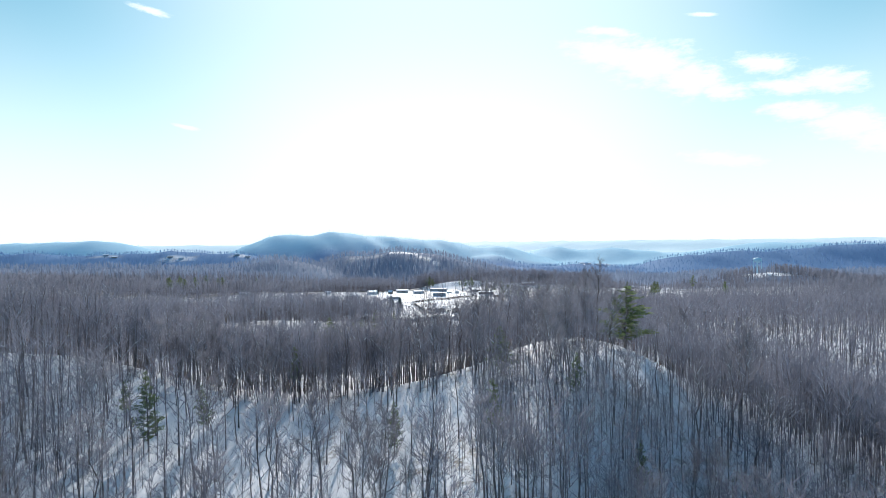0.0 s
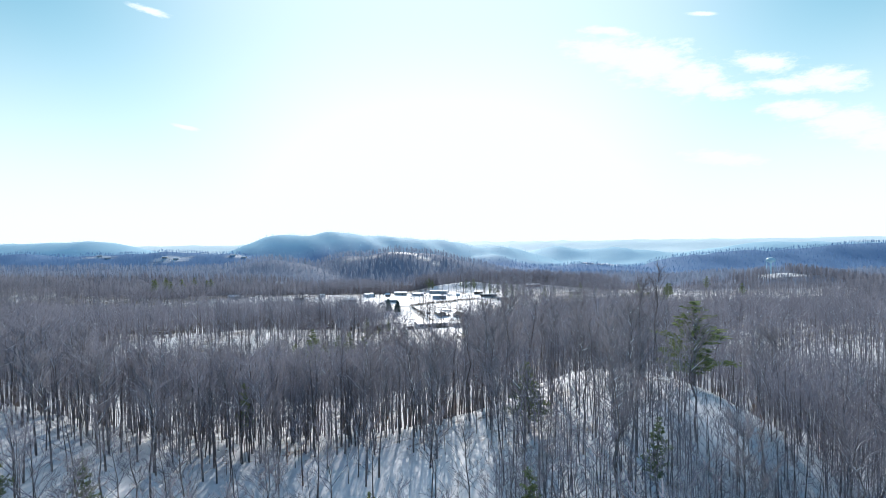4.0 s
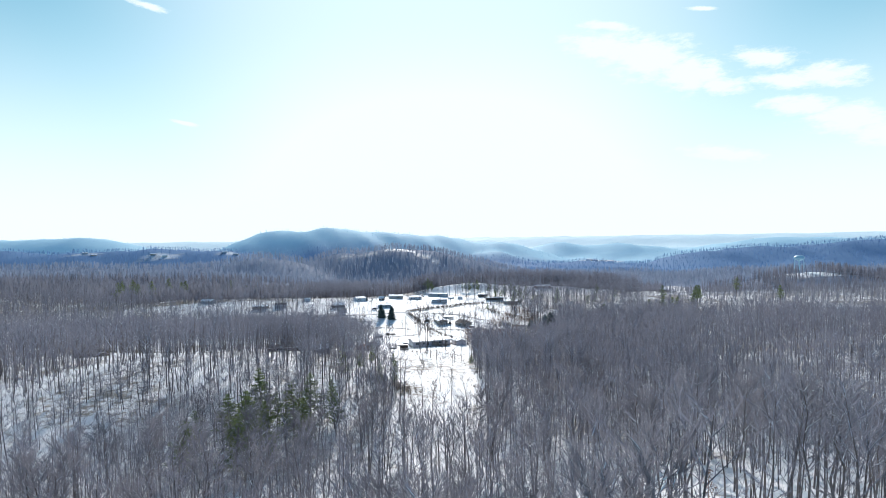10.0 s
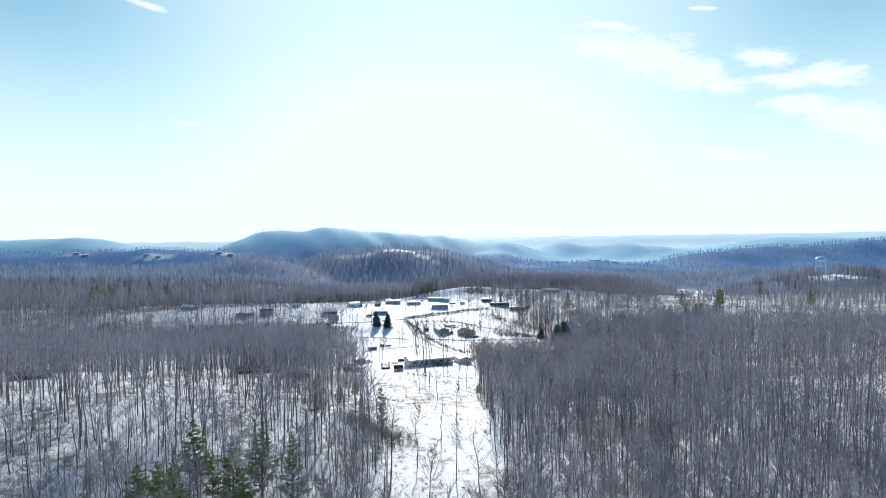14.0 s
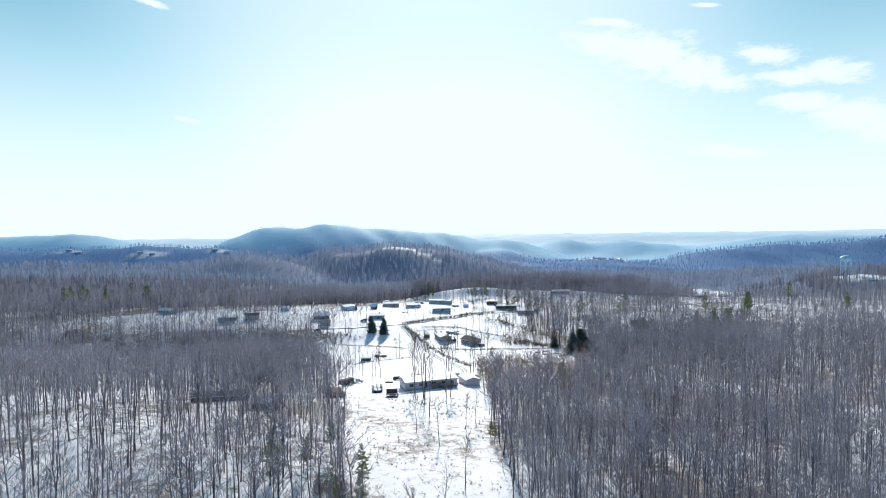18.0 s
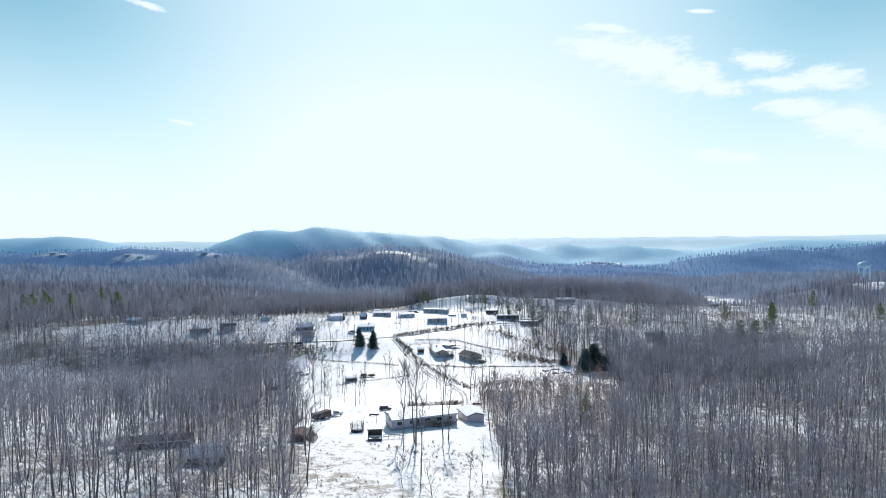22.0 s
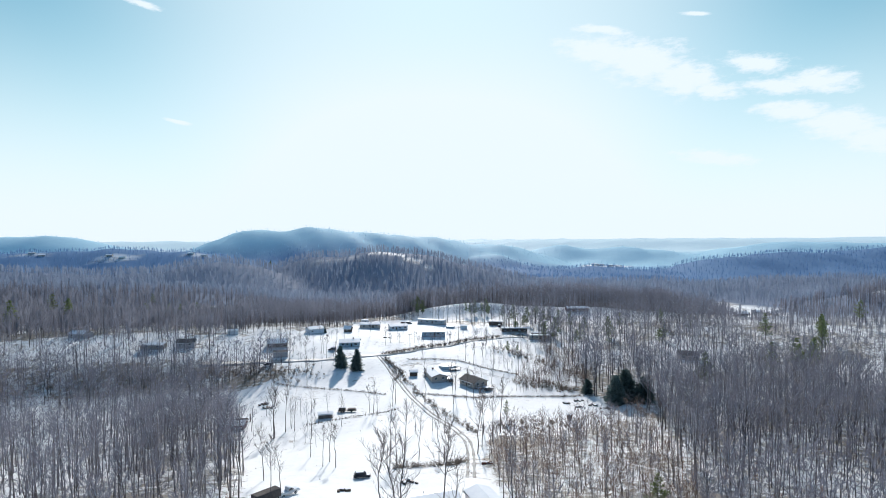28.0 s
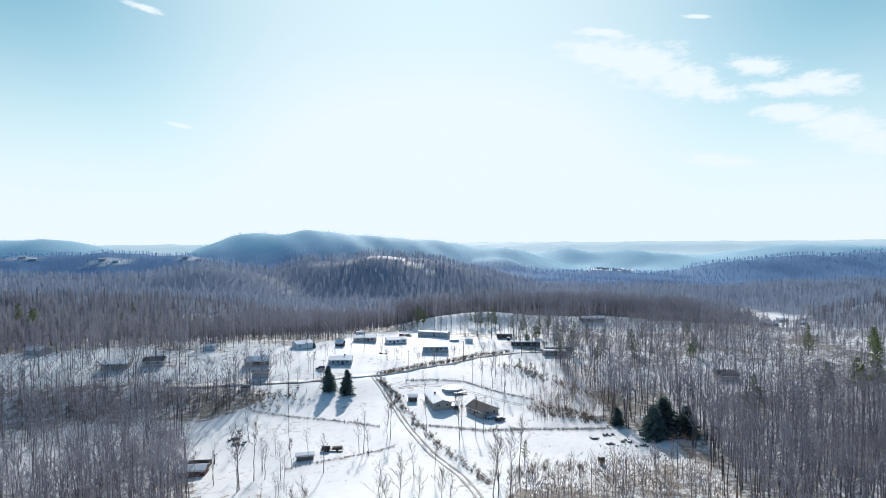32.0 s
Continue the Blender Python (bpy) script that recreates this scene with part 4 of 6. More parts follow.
# ---- evergreens ----
def needle_tree(seed, kind, rich=1.0):
    """Trunk, limbs and many small needle sprays of an 18 m white pine, or of a dense 11 m spruce."""
    r = random.Random(seed)
    trunk, limbs, sprays = Wood(), Wood(), Wood()
    tall = 18.0 if kind == "pine" else 11.0
    pts = [np.array([r.uniform(-0.12, 0.12) * i, r.uniform(-0.12, 0.12) * i, tall * i / 5 - (0.5 if i == 0 else 0)]) for i in range(6)]
    trunk.limb(pts, 0.26, 0.03, 7)
    whorls, low = (19, 0.16) if seed == 200 else (15, 0.36) if kind == "pine" else (26, 0.05)
    for w in range(whorls):
        s0 = low + (0.98 - low) * w / (whorls - 1)
        s = s0
        if kind == "pine":
            reach = 5.4 * (1.02 - s) ** 0.8 * (0.6 + 0.4 * min(1, (s - low) * 6 + 0.2)) * (0.75 + 0.5 * r.random())
        else:
            reach = 3.1 * (1.04 - s) ** 0.8
        count = 4 if kind == "pine" else 8
        for i in range(count):
            s = min(max(s0 + r.uniform(-0.5, 0.5) * (0.05 if kind == "pine" else 0.02), low * 0.9), 0.99)
            f = min(s, 0.999) * 5
            at = pts[int(f)] + (pts[int(f) + 1] - pts[int(f)]) * (f - int(f))
            turn = w * 1.9 + i * 6.283 / count + r.uniform(-0.35, 0.35)
            long = reach * r.uniform(0.35 if kind == "pine" else 0.6, 1.15)
            rise = r.uniform(0.05, 0.45) if kind == "pine" else r.uniform(-0.35, 0.1) + 0.3 * s
            d = np.array([math.cos(turn), math.sin(turn), rise])
            end = at + d * long
            limbs.spike(at, end, 0.05 + 0.01 * long, 3)
            n = max(3, int(long * rich * (9 if kind == "pine" else 11)))
            for k in range(n):
                g = (0.25 if kind == "pine" else 0.1) + 0.78 * (k + r.random()) / n
                c = at + d * long * g + np.array([r.uniform(-0.35, 0.35), r.uniform(-0.35, 0.35), r.uniform(-0.25, 0.4)]) * (0.5 + 0.5 * long / 3)
                q = np.array([math.cos(turn) + r.uniform(-1, 1), math.sin(turn) + r.uniform(-1, 1), r.uniform(-0.2, 0.8) if kind == "pine" else r.uniform(-0.6, 0.3)])
                q /= np.linalg.norm(q)
                sprays.spike(c, c + q * r.uniform(0.4, 0.85), r.uniform(0.09, 0.2) / rich ** 0.8, 2)
                sprays.spike(c, c + np.array([-q[1], q[0], q[2]]) * r.uniform(0.3, 0.7), r.uniform(0.07, 0.16) / rich ** 0.8, 2)
    return trunk.arrays(), limbs.arrays(), sprays.arrays()


EVER = {}
for kind, count, green in (("pine", 3, M_NEEDLE), ("spruce", 2, M_SPRUCE), ("far_pine", 3, M_NEEDLE)):
    for k in range(count):
        tk, lb, sp = needle_tree(200 + 7 * k + (50 if kind == "spruce" else 0), kind.replace("far_", ""), 0.3 if kind == "far_pine" else 1.0)
        EVER[kind, k] = (raw_mesh("trunk", *tk, M_BARK), raw_mesh("branching", *lb, M_BARK), raw_mesh("foliage", *sp, green))


def evergreen(kind, x, y, tall, k, label, group="", wide=1.0):
    t = thing("white_pine" if kind == "pine" else "spruce", x, y, (x * 37 + y * 11) % 360, label=label, category="tree", group=group)
    s = tall / (18.0 if kind == "pine" else 11.0)
    t.scale = (s * wide, s * wide, s)
    for nm, me in zip(("trunk", "branching", "foliage"), EVER["far_pine" if kind == "pine" and y > 500 else kind, k]):
        p = new(nm, me)
        p.parent = t
    return t


evergreen("pine", 42.7, 135.7, 14.3, 0, "tall white pine with a broad open green crown on the ridge", wide=2.05)
evergreen("pine", 12.2, 119, 10.0, 0, "thin scraggy young white pine on the ridge top", wide=1.4)
evergreen("pine", -34, 137, 12.0, 2, "thin pine with a bare lower trunk among hardwoods", wide=0.75)
for i, (x, y, tall) in enumerate([(-51, 102, 14), (-43, 106, 11), (8, 90, 11), (-8, 98, 9), (22, 96, 10), (-58, 108, 9), (30, 88, 8)]):
    evergreen("pine", x, y, tall, i % 3, "yellow-green pine on the shaded slope among bare trees", "pines of the shaded slope", 0.8)
for i, (x, y, tall) in enumerate([(-37, 249, 12), (-35, 258, 11), (-46, 240, 13), (-52, 246, 11), (-40, 236, 12), (-58, 240, 10), (-33, 243, 10), (-49, 262, 11), (-28, 254, 9), (-56, 230, 11), (-44, 228, 12), (-42, 252, 9), (-50, 254, 8), (-30, 262, 9), (-15, 287, 7), (-20, 290, 7.5), (-25, 314, 8), (-16, 297, 8), (-33, 299, 9), (-28, 305, 7), (11.5, 332, 4.5), (11, 338, 3.5)]):
    evergreen("pine", x, y, tall * 1.2, 0 if i < 11 else i % 3, "dark green pine in the hollow beside the open strip", "pines by the open strip", 1.25 if i < 11 else 0.9)
evergreen("spruce", -49.8, 597, 11.0, 0, "dense dark spruce alone on the snowy lawn", "pair of lawn spruces", 1.4)
evergreen("spruce", -41.2, 593, 10.8, 1, "dense dark spruce alone on the snowy lawn", "pair of lawn spruces", 1.4)
for i, (x, y, tall) in enumerate([(77, 541, 12), (83, 545, 13.5), (89, 542, 11), (69, 556, 6.5), (85, 552, 12), (93, 548, 10)]):
    evergreen("spruce", x, y, tall, i % 2, "dark spruce at the wood's edge beside the snowy field", "spruces at the field edge", 1.75)
for i, (x, y, tall) in enumerate([(-10, 757, 11), (-14, 752, 11), (27, 742, 11), (31, 748, 12), (36, 744, 11), (24, 748, 10), (40, 750, 12), (40, 735, 12), (50, 724, 12), (58, 727, 13), (-14, 765, 12), (-18, 772, 11), (66, 712, 13), (73, 716, 14), (80, 705, 12), (86, 699, 13), (60, 690, 10), (54, 684, 9), (42, 632, 6), (47, 628, 5), (68, 655, 12), (76, 664, 14), (92, 690, 13), (98, 676, 12), (112, 668, 14), (84, 640, 11), (126, 690, 13), (146, 664, 12), (158, 700, 14), (104, 640, 11), (74, 690, 14), (134, 640, 12), (170, 680, 13), (90, 655, 12)]):
    evergreen("pine", x, y, tall, i % 3, "dark green pine on the shaded hillside behind the trailers", "hillside pines", 1.25)
for i, (x, y, tall) in enumerate([(-308, 670, 14), (-300, 682, 15), (-290, 672, 13), (-286, 690, 14), (-315, 690, 14), (-299, 755, 15), (-280, 745, 13), (-265, 720, 14), (-215, 790, 9), (-205, 800, 10), (-190, 795, 9), (-178, 806, 9), (-240, 782, 10), (-168, 792, 9), (-262, 842, 10), (-228, 800, 9), (-281, 1309, 14), (-288, 1300, 13),
                                  (210, 660, 12), (177, 572, 13), (180, 580, 14), (170, 585, 12), (186, 575, 14), (195, 590, 13), (128, 567, 12), (233, 640, 14), (240, 650, 13), (225, 628, 12), (300, 700, 14), (310, 640, 13), (43, 404, 8)]):
    evergreen("pine", x, y, tall * 1.4, i % 3, "green pine standing out among the leafless woods", "scattered pines", 1.2)
evergreen("pine", 26, 511, 8.5, 1, "leaning young pine with open green tufts in the field", wide=0.9)
evergreen("spruce", -71, 668, 4.2, 0, "small dark round-topped evergreen on the lawn", wide=1.2)

# ---- lone hardwoods in the open ----
LONE = [(-45, 439, 0.62), (-33, 455, 0.5), (-32, 460, 0.55), (-29, 453, 0.5), (-14, 455, 0.72), (-12, 454, 0.62), (-10, 458, 0.75), (-6, 462, 0.6), (0, 463, 0.58), (1.5, 461, 0.6), (-58, 498, 0.8), (-56, 505, 0.75),
        (-46, 453, 0.3), (-47, 514, 0.4), (-26, 528, 0.6), (-27.5, 528, 0.5), (-18, 541, 0.62), (-19, 538, 0.55), (-5, 552, 0.55), (8, 551, 0.7), (7, 542, 0.75), (13, 547, 0.6), (16, 547, 0.6), (47, 660, 0.8), (-41, 657, 0.55),
        (16, 494, 0.75), (22, 496, 0.8), (26, 567, 0.45), (25, 603, 0.5), (16, 610, 0.55), (-24, 525, 0.45), (-58, 496, 0.75), (-53, 506, 0.55), (-76, 511, 0.35), (-36, 509, 0.5), (-8, 500, 0.5), (-2, 501, 0.45),
        (-39, 467, 0.5), (-11, 393, 0.85), (-7, 382, 0.95), (-7.5, 385, 0.9), (0, 394, 0.9), (1.5, 388, 0.8), (-10, 377, 0.5), (-5, 359, 0.72), (-2, 330, 0.5), (5, 345, 0.4), (8, 353, 0.45), (-8, 340, 0.4), (-38, 420, 0.62), (-37, 425, 0.5), (3, 300, 0.45), (-1, 285, 0.5),
        (-6, 270, 0.55), (2, 262, 0.5), (6, 250, 0.6), (-3, 244, 0.6), (12, 470, 0.8), (14, 478, 0.75), (18, 484, 0.8), (-70, 545, 0.5), (-75, 560, 0.45), (-63, 575, 0.6), (-68, 596, 0.7), (-78, 604, 0.65), (-84, 612, 0.6), (-60, 612, 0.55), (-90, 604, 0.6),
        (20, 604, 0.5), (30, 598, 0.55), (36, 600, 0.5), (42, 590, 0.5), (28, 620, 0.6), (22, 625, 0.55), (50, 610, 0.5), (-6, 589, 0.55), (-1, 634, 0.4), (-30, 638, 0.45)]
for i, (x, y, s) in enumerate(LONE):
    plant(x, y, s * 1.3, (i * 3) % 5, (i * 71) % 360, "slender leafless tree casting a long shadow on open snow" if s > 0.5 else "small leafless tree in the snowy field", "lone trees of the field", kinds=trees_slim, wide=0.85)


# the two bushy trees beside the lane
for x, y, size, k in ((-20.5, 566, 0.62, 2), (-17.5, 572, 0.5, 3)):
    plant(x, y, size, k, 40 * k, "bushy leafless tree crowded with twigs beside the lane", "trees by the lane", kinds=trees_slim, wide=0.75)


# ---- brush, hedges, dry stalks ----
def shrub(seed, n=22):
    r, w = random.Random(seed), Wood()
    for i in range(n):
        a, s = r.uniform(0, 6.283), r.uniform(0.0, 0.7)
        root = np.array([math.cos(a) * s * 0.5, math.sin(a) * s * 0.5, -0.1])
        tip = np.array([math.cos(a) * (s + r.uniform(0.1, 0.9)), math.sin(a) * (s + r.uniform(0.1, 0.9)), r.uniform(0.7, 2.0)])
        w.spike(root, tip, 0.03, 2)
        mid = root + (tip - root) * r.uniform(0.4, 0.8)
        w.spike(mid, mid + np.array([r.uniform(-0.6, 0.6), r.uniform(-0.6, 0.6), r.uniform(0.1, 0.6)]), 0.03, 2)
    v, t = w.arrays()
    return v, t, np.zeros(len(t), int)


SHRUBS = [shrub(300 + k) for k in range(5)]


def row(points, gap, jitter, rng):
    xs, ys = [], []
    for (x0, y0), (x1, y1) in zip(points, points[1:]):
        n = max(1, int(math.hypot(x1 - x0, y1 - y0) / gap))
        for i in range(n):
            xs.append(x0 + (x1 - x0) * (i + rng.random()) / n + rng.normal() * jitter)
            ys.append(y0 + (y1 - y0) * (i + rng.random()) / n + rng.normal() * jitter)
    return np.array(xs), np.array(ys)


HEDGES = [("hedgerow", [(-11, 559), (5, 555), (17, 550), (40, 551), (66, 552)], 0.4, 0.5, 0.65, "low brown hedgerow along the snowy field fence"),
          ("hedgerow", [(-23, 555), (-40, 562), (-65, 573), (-80, 578)], 0.45, 0.6, 0.55, "low brown hedgerow below the lawn"),
          ("hedgerow", [(-50, 514), (-33, 521), (-16, 534)], 0.5, 0.5, 0.5, "thin dry hedgerow along a fence line"),
          ("hedgerow", [(-29, 613), (-22, 598), (-14.5, 577), (-6.5, 553), (0, 533), (10, 510), (14, 496)], 0.7, 1.0, 0.86, "dry brush along the lane's edge"),
          ("hedgerow", [(-29, 610), (-22, 600), (-17, 592), (-21, 578)], 0.6, 0.6, 0.8, "tall dry bushes beside the lane"),
          ("hedgerow", [(-30, 619), (-10, 633), (10, 648), (26, 662), (42, 671)], 0.4, 0.9, 1.0, "dark brush along the road embankment"),
          ("hedgerow", [(-16, 611), (-4, 613), (12, 611), (28, 596), (42, 588)], 0.45, 0.4, 0.6, "dry hedge round the cottage plot"),
          ("hedgerow", [(-128, 597), (-100, 594), (-80, 592), (-66, 590), (-58, 585)], 0.8, 2.6, 0.8, "dense dark brush on the road bank"),
          ("hedgerow", [(-235, 572), (-180, 580), (-130, 586), (-70, 588)], 0.3, 5.5, 1.1, "dark tangled brush along the creek below the road"),
          ("hedgerow", [(-12, 449), (-4, 452), (4, 455), (8, 461)], 0.35, 0.6, 0.9, "tan brush at the bend of the track"),
          ("hedgerow", [(40, 576), (52, 566), (64, 560), (58, 570), (44, 582)], 0.35, 2.5, 1.0, "brown scrub beside the field"),
          ("hedgerow", [(16, 500), (30, 508), (48, 511), (62, 510), (50, 505), (25, 500)], 0.4, 3.5, 1.0, "russet scrub at the wood's edge"),
          ("hedgerow", [(-20, 384), (-12, 379), (-4, 375), (4, 376), (10, 372)], 0.9, 1.4, 0.55, "dry weeds below the long house"),
          ("hedgerow", [(-2.5, 399), (0, 400.2), (3.5, 401.6)], 0.35, 0.7, 0.95, "bare bushes against the front of the long house"),
          ("hedgerow", [(-36, 385), (-37, 394), (-40, 402), (-43, 412)], 0.4, 1.3, 1.0, "reddish brush by the old sheds"),
          ("hedgerow", [(-24, 300), (-14, 290), (-10, 284)], 0.35, 1.8, 1.4, "pale brush heaped with snow at the strip's edge"),
          ("hedgerow", [(34, 640), (46, 628), (56, 612), (64, 596)], 0.5, 3.0, 1.1, "brown scrub on the gully side")]
for nm, pts, gap, jit, size, label in HEDGES:
    thin = size < 0.85
    hx, hy = row(pts, gap * (0.5 if thin else 0.9), jit * (0.8 if thin else 1.0), rng)
    size = size * (0.72 if thin else 1.0)
    scatter(nm, SHRUBS, hx, hy, size * rng.uniform(0.6, 1.3, len(hx)), rng, M_BRUSH, label, "brush", squash=0.3)
hx, hy = rng.uniform(-32, 13, 2400), rng.uniform(238, 386, 2400)
ok = inside(hx, hy, CLEARINGS[0][0]) & (rng.random(2400) < 0.3 + 0.6 * (np.sin(hx / 5 + np.sin(hy / 7)) * np.sin(hy / 9) > 0.1))
scatter("weeds", SHRUBS, hx[ok], hy[ok], rng.uniform(0.08, 0.45, ok.sum()), rng, M_BRUSH, "dry weed stalks poking through the snow of the strip", "weeds", squash=0.3)
hx, hy = rng.uniform(-95, 80, 420), rng.uniform(430, 735, 420)
ok = inside(hx, hy, CLEARINGS[0][0])
scatter("weeds", SHRUBS, hx[ok], hy[ok], rng.uniform(0.08, 0.3, ok.sum()), rng, M_BRUSH, "scattered dry tufts in the snowy fields", "weeds", squash=0.3)
# young beeches that keep their russet leaves
def beech(seed):
    r, w = random.Random(seed), Wood()
    w.spike((0, 0, -0.3), (0, 0, 5.5), 0.07, 3)
    for i in range(90):
        a, z = r.uniform(0, 6.283), r.uniform(0.8, 5.2)
        d = r.uniform(0.2, 1.6) * (1.1 - z / 6)
        c = np.array([math.cos(a) * d, math.sin(a) * d, z])
        w.spike(c, c + np.array([r.uniform(-0.3, 0.3), r.uniform(-0.3, 0.3), r.uniform(-0.3, 0.2)]), 0.09, 2)
    v, t = w.arrays()
    return v, t, np.zeros(len(t), int)


hx = np.concatenate([rng.uniform(-60, 62, 40), rng.uniform(16, 85, 160), rng.uniform(-45, -36, 10)])
hy = np.concatenate([rng.uniform(95, 190, 40), rng.uniform(385, 510, 160), rng.uniform(380, 420, 10)])
ok = rng.random(len(hx)) < wooded(hx, hy)
scatter("young_beeches", [beech(330 + k) for k in range(4)], hx[ok], hy[ok], rng.uniform(0.6, 1.2, ok.sum()), rng, M_BEECH, "young beeches keeping russet dead leaves", "saplings")

# ---- buildings ----
def window(parent, face, at, low, wide, high, half_l, half_w, depth=0.06):
    """A framed window or door leaf set on a face of a house: front and back at +-half_w, ends at +-half_l."""
    def placed(name, a0, a1, z0, z1, out0, out1, material, under):
        if face == "front":
            bm = box(a0, a1, -half_w - out1, -half_w - out0, z0, z1)
        elif face == "back":
            bm = box(a0, a1, half_w + out0, half_w + out1, z0, z1)
        elif face == "left":
            bm = box(-half_l - out1, -half_l - out0, a0, a1, z0, z1)
        else:
            bm = box(half_l + out0, half_l + out1, a0, a1, z0, z1)
        return part(name, bm, material, under)
    a0, a1 = at - wide / 2, at + wide / 2
    frame_ob = placed("window", a0 - 0.08, a1 + 0.08, low - 0.08, low + high + 0.08, -0.03, depth, M_TRIM, parent)
    placed("pane", a0, at - 0.03, low, low + high, depth - 0.03, depth + 0.015, M_GLASS, frame_ob)
    placed("pane", at + 0.03, a1, low, low + high, depth - 0.03, depth + 0.015, M_GLASS, frame_ob)
    placed("sill", a0 - 0.12, a1 + 0.12, low - 0.15, low - 0.08, -0.03, depth + 0.05, M_TRIM, frame_ob)


def house(name, x, y, turn, long, deep, eave, rise, wall, roof, label, category="house", group="", windows=(), doors=(), snow=0.16, over=0.35, chimney=None, z=None, skirt=0.4, vents=0):
    """A gabled building: ridge along its length, front towards -y before it is turned."""
    t = thing(name, x, y, turn, z=z, label=label, category=category, group=group)
    hl, hw = long / 2, deep / 2
    walls = prism([(-hw, -0.6), (hw, -0.6), (hw, eave), (0, eave + rise), (-hw, eave)], -hl, hl)
    bmesh.ops.rotate(walls, verts=walls.verts, cent=(0, 0, 0), matrix=Matrix.Rotation(radians(90), 3, "Z"))
    part("wall", walls, wall, t)
    part("foundation", box(-hl - 0.04, hl + 0.04, -hw - 0.04, hw + 0.04, -0.7, skirt), M_BLOCK, t)
    slope = rise / hw
    for side in (-1, 1):
        def slab(under, above, inset):
            e = hw + over - inset
            bm = prism([(side * e, eave - over * slope + inset * slope + under), (0, eave + rise + under), (0, eave + rise + above), (side * e, eave - over * slope + inset * slope + above)], -hl - over + inset, hl + over - inset)
            bmesh.ops.rotate(bm, verts=bm.verts, cent=(0, 0, 0), matrix=Matrix.Rotation(radians(90), 3, "Z"))
            return bm
        slab_ob = part("roof_slope", slab(0.02, 0.16, 0.0), roof, t)
        if snow:
            bm = slab(0.165, 0.165 + snow, 0.05)
            bmesh.ops.bevel(bm, geom=[e for e in bm.edges], offset=0.05, segments=1, affect="EDGES")
            part("roof_snow", bm, M_ROOFSNOW, slab_ob, "snow lying on the roof")
        part("fascia", box(-hl - over, hl + over, side * (hw + over) + (0.003 if side > 0 else -0.045), side * (hw + over) + (0.045 if side > 0 else -0.003), eave - over * slope - 0.1, eave - over * slope + 0.14), M_TRIM, slab_ob)
    for face, at, low, wide, high in windows:
        window(t, face, at, low, wide, high, hl, hw)
    for face, at, wide, high in doors:
        sx = at - wide / 2, at + wide / 2
        if face in ("front", "back"):
            s = -1 if face == "front" else 1
            leaf = box(sx[0], sx[1], min(s * (hw + 0.09), s * (hw - 0.02)), max(s * (hw + 0.09), s * (hw - 0.02)), skirt, skirt + high)
            knob = box(sx[1] - 0.15, sx[1] - 0.09, min(s * (hw + 0.09), s * (hw + 0.16)), max(s * (hw + 0.09), s * (hw + 0.16)), skirt + 0.95, skirt + 1.05)
        else:
            s = -1 if face == "left" else 1
            leaf = box(min(s * (hl + 0.09), s * (hl - 0.02)), max(s * (hl + 0.09), s * (hl - 0.02)), sx[0], sx[1], skirt, skirt + high)
            knob = box(min(s * (hl + 0.09), s * (hl + 0.16)), max(s * (hl + 0.09), s * (hl + 0.16)), sx[1] - 0.15, sx[1] - 0.09, skirt + 0.95, skirt + 1.05)
        d = part("door", leaf, M_WHITE if wide > 2 else M_DARKWOOD, t)
        part("handle", knob, M_METAL, d)
    if chimney is not None:
        c = part("chimney", box(chimney - 0.35, chimney + 0.35, 0.2, 0.9, eave, eave + rise + 0.9, 0.02), M_BRICK, t)
        part("cap", box(chimney - 0.42, chimney + 0.42, 0.13, 0.97, eave + rise + 0.9, eave + rise + 1.02, 0.02), M_ROOFSNOW, c)
    for i in range(vents):
        vx = -hl + long * (i + 1) / (vents + 1)
        part("vent_pipe", tube((vx, hw * 0.4, eave + rise * 0.5), (vx, hw * 0.4, eave + rise + 0.5), 0.07), M_METAL, t)
    return t


def porch(t, x0, x1, y0, y1, floor=0.5, roof=None):
    """Deck with boards, posts and rails on a house's side; with a lean-to roof where one is given."""
    deck = part("porch_deck", box(x0, x1, y0, y1, floor - 0.15, floor), M_WEATHERED, t)
    part("deck_snow", box(x0 + 0.05, x1 - 0.05, y0 + 0.05, y1 - 0.05, floor + 0.003, floor + 0.1, 0.03), M_ROOFSNOW, deck)
    for px in (x0 + 0.06, (x0 + x1) / 2, x1 - 0.06):
        for py in (y0 + 0.06, y1 - 0.06):
            part("post", box(px - 0.05, px + 0.05, py - 0.05, py + 0.05, -0.6, roof if roof else floor + 0.95), M_WEATHERED, deck)
    part("rail", box(x0, x1, y0 + 0.02, y0 + 0.1, floor + 0.95, floor + 1.03), M_WEATHERED, deck)
    part("rail", box(x0, x1, y0 + 0.02, y0 + 0.1, floor + 0.5, floor + 0.56), M_WEATHERED, deck)
    if roof:
        r = part("porch_roof", box(x0 - 0.2, x1 + 0.2, y0 - 0.2, y1 + 0.1, roof, roof + 0.12), M_SHINGLE, t)
        part("roof_snow", box(x0 - 0.18, x1 + 0.18, y0 - 0.18, y1 + 0.08, roof + 0.123, roof + 0.3, 0.04), M_ROOFSNOW, r)


